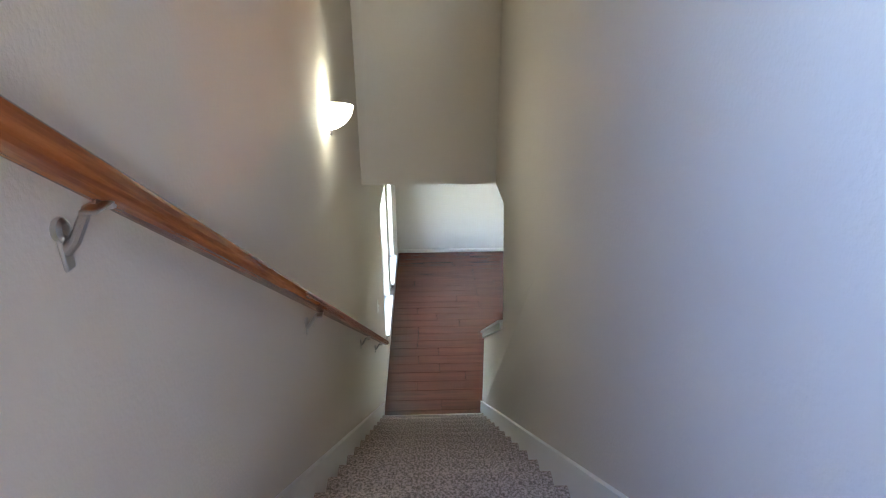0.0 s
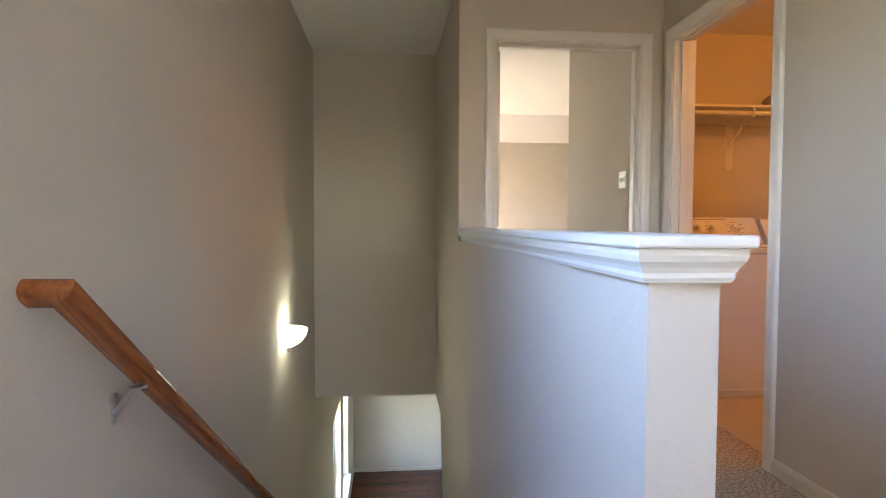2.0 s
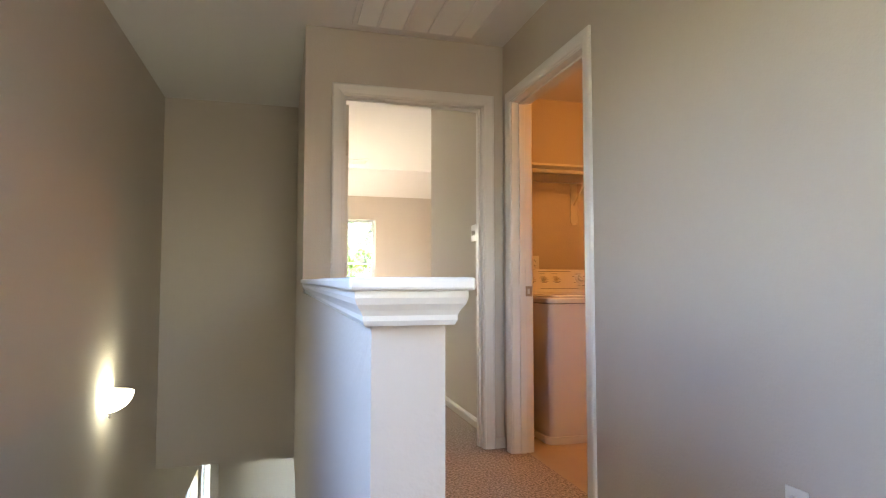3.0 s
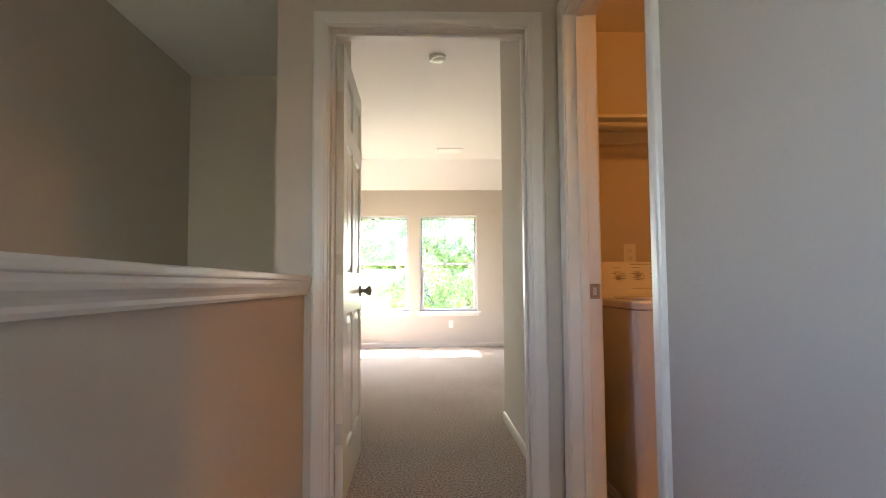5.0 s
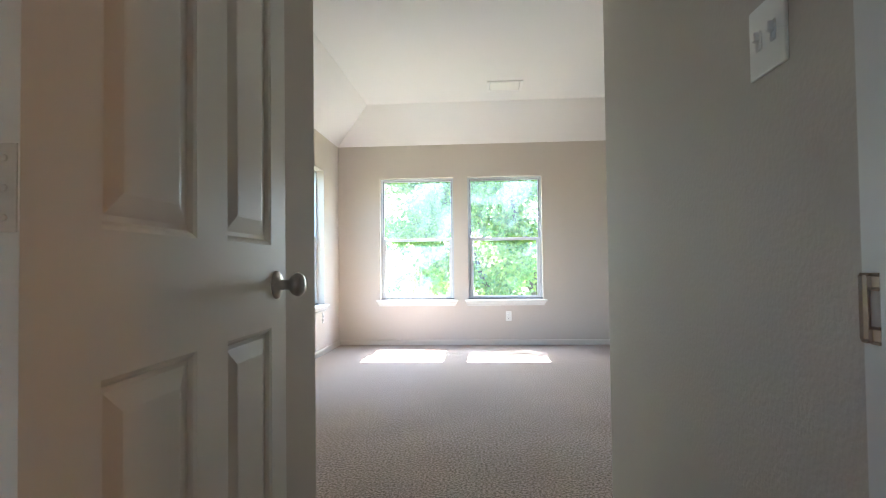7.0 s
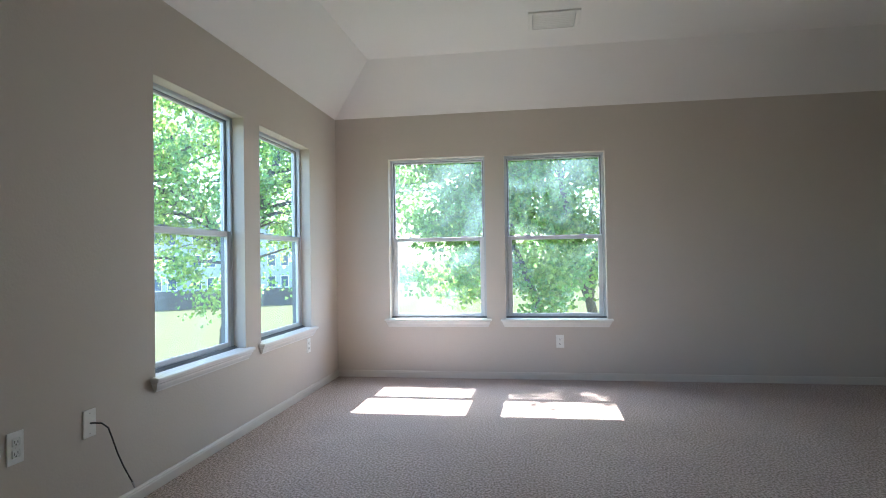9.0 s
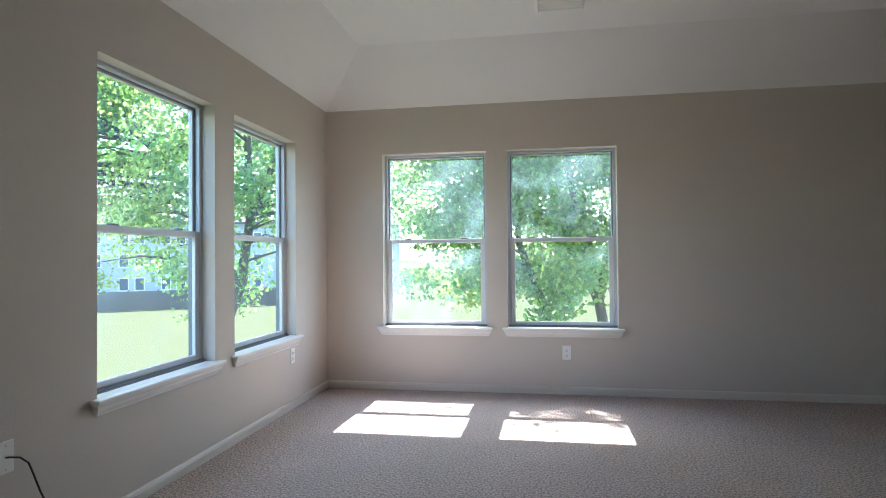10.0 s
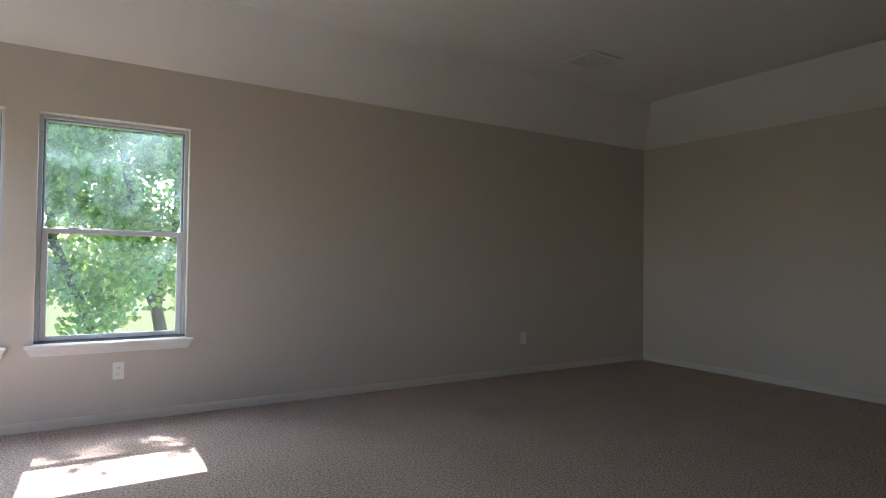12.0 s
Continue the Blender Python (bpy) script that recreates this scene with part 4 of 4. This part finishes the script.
for bx in (0.83, 1.75):
    br = part("bracket", add_box(box_bm(bx - 0.031, -0.006, -0.315, bx + 0.031, -0.0005, -0.002, 0.002, 1), bx - 0.02, -0.006, -0.335, bx + 0.02, -0.0005, -0.31, 0.002, 1), SHELF_PAINT, shelf, "white steel shelf bracket")
    part("brace", add_tube(bmesh.new(), [(bx, -0.006, -0.17), (bx, -0.03, -0.15), (bx, -0.27, 0.058), (bx, -0.30, 0.068)], [0.007] * 4, 8), SHELF_PAINT, br)
    part("rod_hook", add_tube(bmesh.new(), [(bx, -0.305, 0.06), (bx, -0.31, 0.035), (bx, -0.295, 0.014), (bx, -0.272, 0.014), (bx, -0.262, 0.03)], [0.008] * 5, 8), SHELF_PAINT, br)
bun = thing("folded_blanket", pose(3.56, 3.58, 1.86), "folded grey and cream blanket lying on the shelf", "blanket")
for nm, mat, w, h, z in (("fold", CLOTH2, 0.42, 0.06, 0.0), ("fold", CLOTH, 0.44, 0.13, 0.045)):
    bm = bmesh.new()
    bmesh.ops.create_uvsphere(bm, u_segments=28, v_segments=16, radius=1)
    for v in bm.verts:
        c = v.co
        q = Vector((math.copysign(abs(c.x) ** 0.75, c.x), math.copysign(abs(c.y) ** 0.7, c.y), c.z))
        wob = 1 + 0.06 * noise.noise(q * 2.4 + Vector((z * 50, 0, 0)))
        v.co = Vector((q.x * w / 2 * wob, q.y * 0.13 * wob, h / 2 + q.z * h / 2 * wob + z + (0.05 * q.x if z else 0)))
    for v in bm.verts:
        v.co.z = max(v.co.z, 0.0) if not z else v.co.z
    part(nm, bm, mat, bun, smooth=True)
dome = thing("ceiling_light", pose(3.35, 2.1, 2.44), "lit warm dome light on the laundry ceiling", "ceiling light")
part("base", add_lathe(bmesh.new(), [(0, 0), (0.16, 0), (0.16, -0.02), (0, -0.02)], 28), PLASTIC, dome)
part("shade", add_lathe(bmesh.new(), [(0.02, -0.105), (0.02, -0.11), (0.08, -0.1), (0.12, -0.08), (0.14, -0.05), (0.145, -0.02)], 28), DOME, dome, "lit frosted glass", smooth=True).visible_shadow = True

# ---- outside ----
Z_GROUND = -3.4
bm = bmesh.new()
nx = 40
gv = {}
for i in range(nx + 1):
    for j in range(nx + 1):
        x, y = -1500 + 3000 * i / nx, -1500 + 3000 * j / nx
        gv[i, j] = bm.verts.new((x, y, Z_GROUND))
for i in range(nx):
    for j in range(nx):
        bm.faces.new((gv[i, j], gv[i + 1, j], gv[i + 1, j + 1], gv[i, j + 1]))
tagged(part("ground", bm, GRASS), "sunlit mown lawn around the house", "lawn", kind="structure")


def leaf_mesh(centres, radius, count, size, seed, mats, bright=0.46):
    """Broad pointed leaves, each of four triangles folded along its rib, strewn in clumps about the centres."""
    rng = np.random.default_rng(seed)
    c = np.repeat(np.asarray(centres, float), count, axis=0)
    n = len(c)
    off = rng.normal(size=(n, 3))
    off *= (rng.random((n, 1)) ** 0.45) / np.linalg.norm(off, axis=1, keepdims=True)
    rad = np.repeat(np.asarray(radius, float), count)[:, None]
    p = c + off * rad * np.array([1.0, 1.0, 0.8])
    d = rng.normal(size=(n, 3)) * np.array([0.7, 0.7, 0.35]) + np.array([0, 0, -0.75])
    d /= np.linalg.norm(d, axis=1, keepdims=True)
    s = np.cross(d, rng.normal(size=(n, 3)))
    s /= np.linalg.norm(s, axis=1, keepdims=True)
    nn = np.cross(d, s)
    sz = size * (0.6 + 0.7 * rng.random((n, 1)))
    shape = ((0, 0, 0), (0.30, 0.48, 0.10), (1.0, 0, -0.06), (0.30, -0.48, 0.10), (0.62, 0.34, 0.06), (0.62, -0.34, 0.06))
    verts = np.stack([p + sz * (a * d + b * s + k * nn) for a, b, k in shape], axis=1).reshape(-1, 3)
    base = (np.arange(n) * 6)[:, None]
    faces = np.concatenate([base + np.array(t) for t in ((0, 4, 1), (0, 2, 4), (0, 5, 2), (0, 3, 5))], axis=0)
    me = bpy.data.meshes.new("leaves")
    me.from_pydata(verts.tolist(), [], faces.tolist())
    for m in mats:
        me.materials.append(m)
    # whole clumps at random take the second material, coloured as if sunlit
    lit = np.repeat((rng.random(len(centres)) < bright), count).astype(np.int32)
    me.polygons.foreach_set("material_index", np.tile(lit, 4))
    return me


def tree(x, y, stems, centre, radii, clumps, leaves, size, seed, low, label, keep=None, bright=0.46):
    """Stems are polylines from the ground; limbs reach from them to clumps of leaves in an uneven crown."""
    rnd = random.Random(seed)
    ob = thing("tree", pose(x, y, Z_GROUND), label, "tree")
    inv = Vector((x, y, Z_GROUND))
    bm = bmesh.new()
    stem_pts = []
    for pts, r0, r1 in stems:
        pts = [Vector(p) - inv for p in pts]
        fine = []
        for a, b in zip(pts, pts[1:]):
            for k in range(6):
                q = a.lerp(b, k / 6)
                fine.append(q + Vector((noise.noise(q * 0.9), noise.noise(q * 0.9 + Vector((9, 0, 0))), 0)) * 0.10)
        fine.append(pts[-1])
        m = len(fine) - 1
        add_tube(bm, fine, [r0 + (r1 - r0) * i / m for i in range(m + 1)], 10)
        stem_pts += [q for q in fine if q.z > 2.2]
    centres, radius = [], []
    while len(centres) < clumps:
        u = Vector((rnd.uniform(-1, 1), rnd.uniform(-1, 1), rnd.uniform(-1, 1)))
        if u.length > 1 or u.length < 0.35 and rnd.random() < 0.6:
            continue
        p = Vector((centre[0] + u.x * radii[0], centre[1] + u.y * radii[1], centre[2] + u.z * radii[2]))
        if p.z < low + 0.9 * noise.noise(Vector((p.x * 0.8, p.y * 0.8, seed))):
            continue
        if keep and not keep(p):
            continue
        if noise.noise(p * 0.55 + Vector((seed + 4, 0, 0))) < -0.18:
            continue
        centres.append(p - inv)
        radius.append(rnd.uniform(0.32, 0.62))
    for i, c in enumerate(centres):
        if i % 2 or c.z < 4.4:
            continue
        best = min(stem_pts, key=lambda q: (q - c).length + max(0, q.z - c.z) * 1.2)
        midp = best.lerp(c, 0.5) + Vector((rnd.uniform(-.15, .15), rnd.uniform(-.15, .15), 0.18))
        L = (c - best).length
        add_tube(bm, [best, best.lerp(midp, 0.55), midp, midp.lerp(c, 0.6), c], [0.012 + 0.009 * L, 0.010 + 0.007 * L, 0.008 + 0.004 * L, 0.008, 0.004], 5)
    part("trunk", bm, BARK, ob, "grey-brown forked trunk with limbs", smooth=True)
    me = leaf_mesh([tuple(c) for c in centres], radius, leaves, size, seed, (LEAF, LEAF_LIT), bright)
    cr = new("crown", me)
    cr.parent = ob
    tagged(cr, "backlit green leaves in loose clumps")
    return ob


def sunlit(p):
    """Leaves keep below the light that falls in over the window heads."""
    if p.x < 1.35 and p.z < 0.6 + 0.6 * noise.noise(Vector((p.x * 1.1, p.y * 0.7, 5))):
        return False
    if p.x >= 1.35 and p.z < 1.5 and noise.noise(p * 1.1 + Vector((2, 0, 7))) < 0.12:
        return False
    return p.z + 0.5 < 0.72 + (p.y - 9.62) * 1.43 or (p.x > 1.5 and p.z < 1.12 + (p.y - 9.62) * 1.43 and p.x < 2.65)


tree(2.1, 15.0, [([(2.15, 15.0, Z_GROUND), (2.05, 15.0, -1.6), (1.95, 15.0, 0.1), (1.45, 15.1, 1.4), (1.2, 15.2, 3.6)], 0.11, 0.04),
                 ([(3.1, 15.2, Z_GROUND), (3.0, 15.2, -1.0), (2.85, 15.2, 0.3), (2.45, 15.1, 1.5), (2.2, 15.0, 4.4)], 0.14, 0.04),
                 ([(2.85, 15.2, 0.3), (3.05, 15.2, 1.4), (3.3, 15.3, 4.0)], 0.08, 0.03)],
     (2.1, 15.0, 3.6), (3.5, 2.0, 5.4), 860, 125, 0.078, 3, 0.3, "forked broadleaf tree with backlit leaves outside the far windows", sunlit)
tree(-4.3, 15.2, [([(-4.6, 15.2, Z_GROUND), (-4.55, 15.2, -1.6), (-4.4, 15.2, -0.3), (-3.9, 15.1, 0.8), (-3.7, 15.0, 2.6), (-3.8, 15.0, 5.0)], 0.17, 0.05),
                  ([(-4.0, 15.1, 0.6), (-4.6, 14.9, 2.0), (-5.6, 14.6, 3.4), (-6.4, 14.4, 4.6)], 0.10, 0.03),
                  ([(-3.75, 15.0, 1.9), (-3.0, 15.0, 3.3), (-2.7, 15.0, 5.0)], 0.08, 0.03)],
     (-4.9, 14.9, 3.5), (4.2, 2.6, 3.7), 560, 120, 0.074, 8, 0.35, "leaning broadleaf tree with yellow-green leaves on the lawn",
     lambda p: p.z > 2.0 or noise.noise(p * 0.9 + Vector((4, 0, 0))) > 0.14, 0.5)

# apartment building beyond a fence, seen through the left windows
DIR = Vector((-0.565, 0.825, 0)).normalized()
ANG = math.degrees(math.atan2(-DIR.x, DIR.y))
bc = Vector((1.8, 4.2, 0)) + DIR * 80
bld = thing("apartment_building", pose(bc.x, bc.y, Z_GROUND, 0, 0, ANG), "pale three-storey apartment building beyond the lawn fence", "building")
holes = []
for rowz in (0.9, 3.75, 6.6):
    for k in range(-6, 7):
        cx = 30 + k * 4.6
        for o in (-0.85, 0.85):
            holes.append((cx + o - 0.55, cx + o + 0.55, rowz, rowz + 1.6))
ob = wall("tmp", "y", 0, 0.3, 0, 60, 0, 9.3, holes, SIDING)
me = ob.data
bpy.data.objects.remove(ob)
wl = new("wall", me)
wl.parent = bld
wl.location = (-30, 0, 0)
part("wall", box_bm(-30, 0.9, 0, 30, 12, 9.3), SIDING, bld)
bm = bmesh.new()
rp = [(-0.7, 9.25), (-0.7, 9.5), (6.5, 12.4), (13, 9.5), (13, 9.25)]
rings = [[bm.verts.new((x, a, z)) for a, z in rp] for x in (-31, 31)]
bm.faces.new(rings[0]), bm.faces.new(rings[1])
for j in range(5):
    bm.faces.new((rings[0][j], rings[0][(j + 1) % 5], rings[1][(j + 1) % 5], rings[1][j]))
part("roof", bm, ROOFING, bld)
wmesh = mesh_of(frame_bm(-0.55, 0.55, 0, 1.6, -0.05, 0.12, 0.09, 0.09, 0.09, 0.09), TRIM)
add_mid = mesh_of(add_box(box_bm(-0.46, 0.1, 0.09, 0.46, 0.14, 1.51), -0.46, 0.06, 0.77, 0.46, 0.11, 0.83), DARK_GLASS)
for a, b, z0, z1 in holes:
    w_ob = new("window", wmesh)
    w_ob.parent = bld
    w_ob.location = ((a + b) / 2 - 30, 0, z0)
    p_ob = new("pane", add_mid)
    p_ob.parent = w_ob
fc = Vector((1.8, 4.2, 0)) + DIR * 60
fen = thing("fence", pose(fc.x, fc.y, Z_GROUND, 0, 0, ANG), "weathered dark wooden fence across the lawn", "fence")
bm = bmesh.new()
rr = random.Random(4)
for i in range(16):
    add_box(bm, -1.2 + i * 0.15, -0.012, 0.03, -1.2 + i * 0.15 + 0.142, 0.012, 1.78 + rr.uniform(-0.03, 0.03))
for z in (0.4, 1.4):
    add_box(bm, -1.2, 0.012, z, 1.2, 0.05, z + 0.09)
pm = mesh_of(bm, FENCE)
post = mesh_of(box_bm(-0.06, 0.0, 0, 0.06, 0.12, 1.9), FENCE)
for i in range(-14, 6):
    o = new("panel", pm)
    o.parent = fen
    o.matrix_basis = pose(i * 2.42, rr.uniform(-0.04, 0.04), rr.uniform(-0.05, 0.05), rr.uniform(-2, 2), 0, 0)
    o = new("post", post)
    o.parent = fen
    o.location = (i * 2.42 + 1.21, 0, 0)
rng = random.Random(12)
cs, rs = [], []
for i in range(420):
    x = rng.uniform(-45, 70)
    cs.append((x, 120 + rng.uniform(-6, 6), Z_GROUND + rng.uniform(0.5, 2.6 + 1.6 * noise.noise(Vector((x * 0.08, 0, 3))))))
    rs.append(rng.uniform(1.0, 2.2))
far = new("tree_line", leaf_mesh(cs, rs, 40, 0.75, 5, (LEAF_LIT, LEAF_LIT)))
tagged(far, "distant row of green trees beyond the lawn", "trees", kind="stuff")

# ---- planks of the lower floor ----
rng = random.Random(2)
plank_mesh = mesh_of(box_bm(-0.608, -0.0838, -0.012, 0.608, 0.0838, 0.0, 0.0022, 1), PLANK)
half_mesh = mesh_of(box_bm(-0.30, -0.0838, -0.012, 0.30, 0.0838, 0.0, 0.0022, 1), PLANK)
row, y = 0, 4.72
while y < 9.36:
    x = rng.choice((0.012, -0.3, -0.6, -0.85))
    while x < 3.3:
        short = row % 5 == 0 and x < 0.1
        L = 0.602 if short else 1.218
        x0, x1 = x, x + L
        if x1 > 0.3 and x0 < 3.0:
            o = new("plank", half_mesh if short else plank_mesh)
            o.parent = low_floor
            o.location = ((x0 + x1) / 2, y + 0.085, Z_LOW + rng.uniform(-0.0006, 0.0006))
        x += L + 0.001
    y += 0.1692
    row += 1
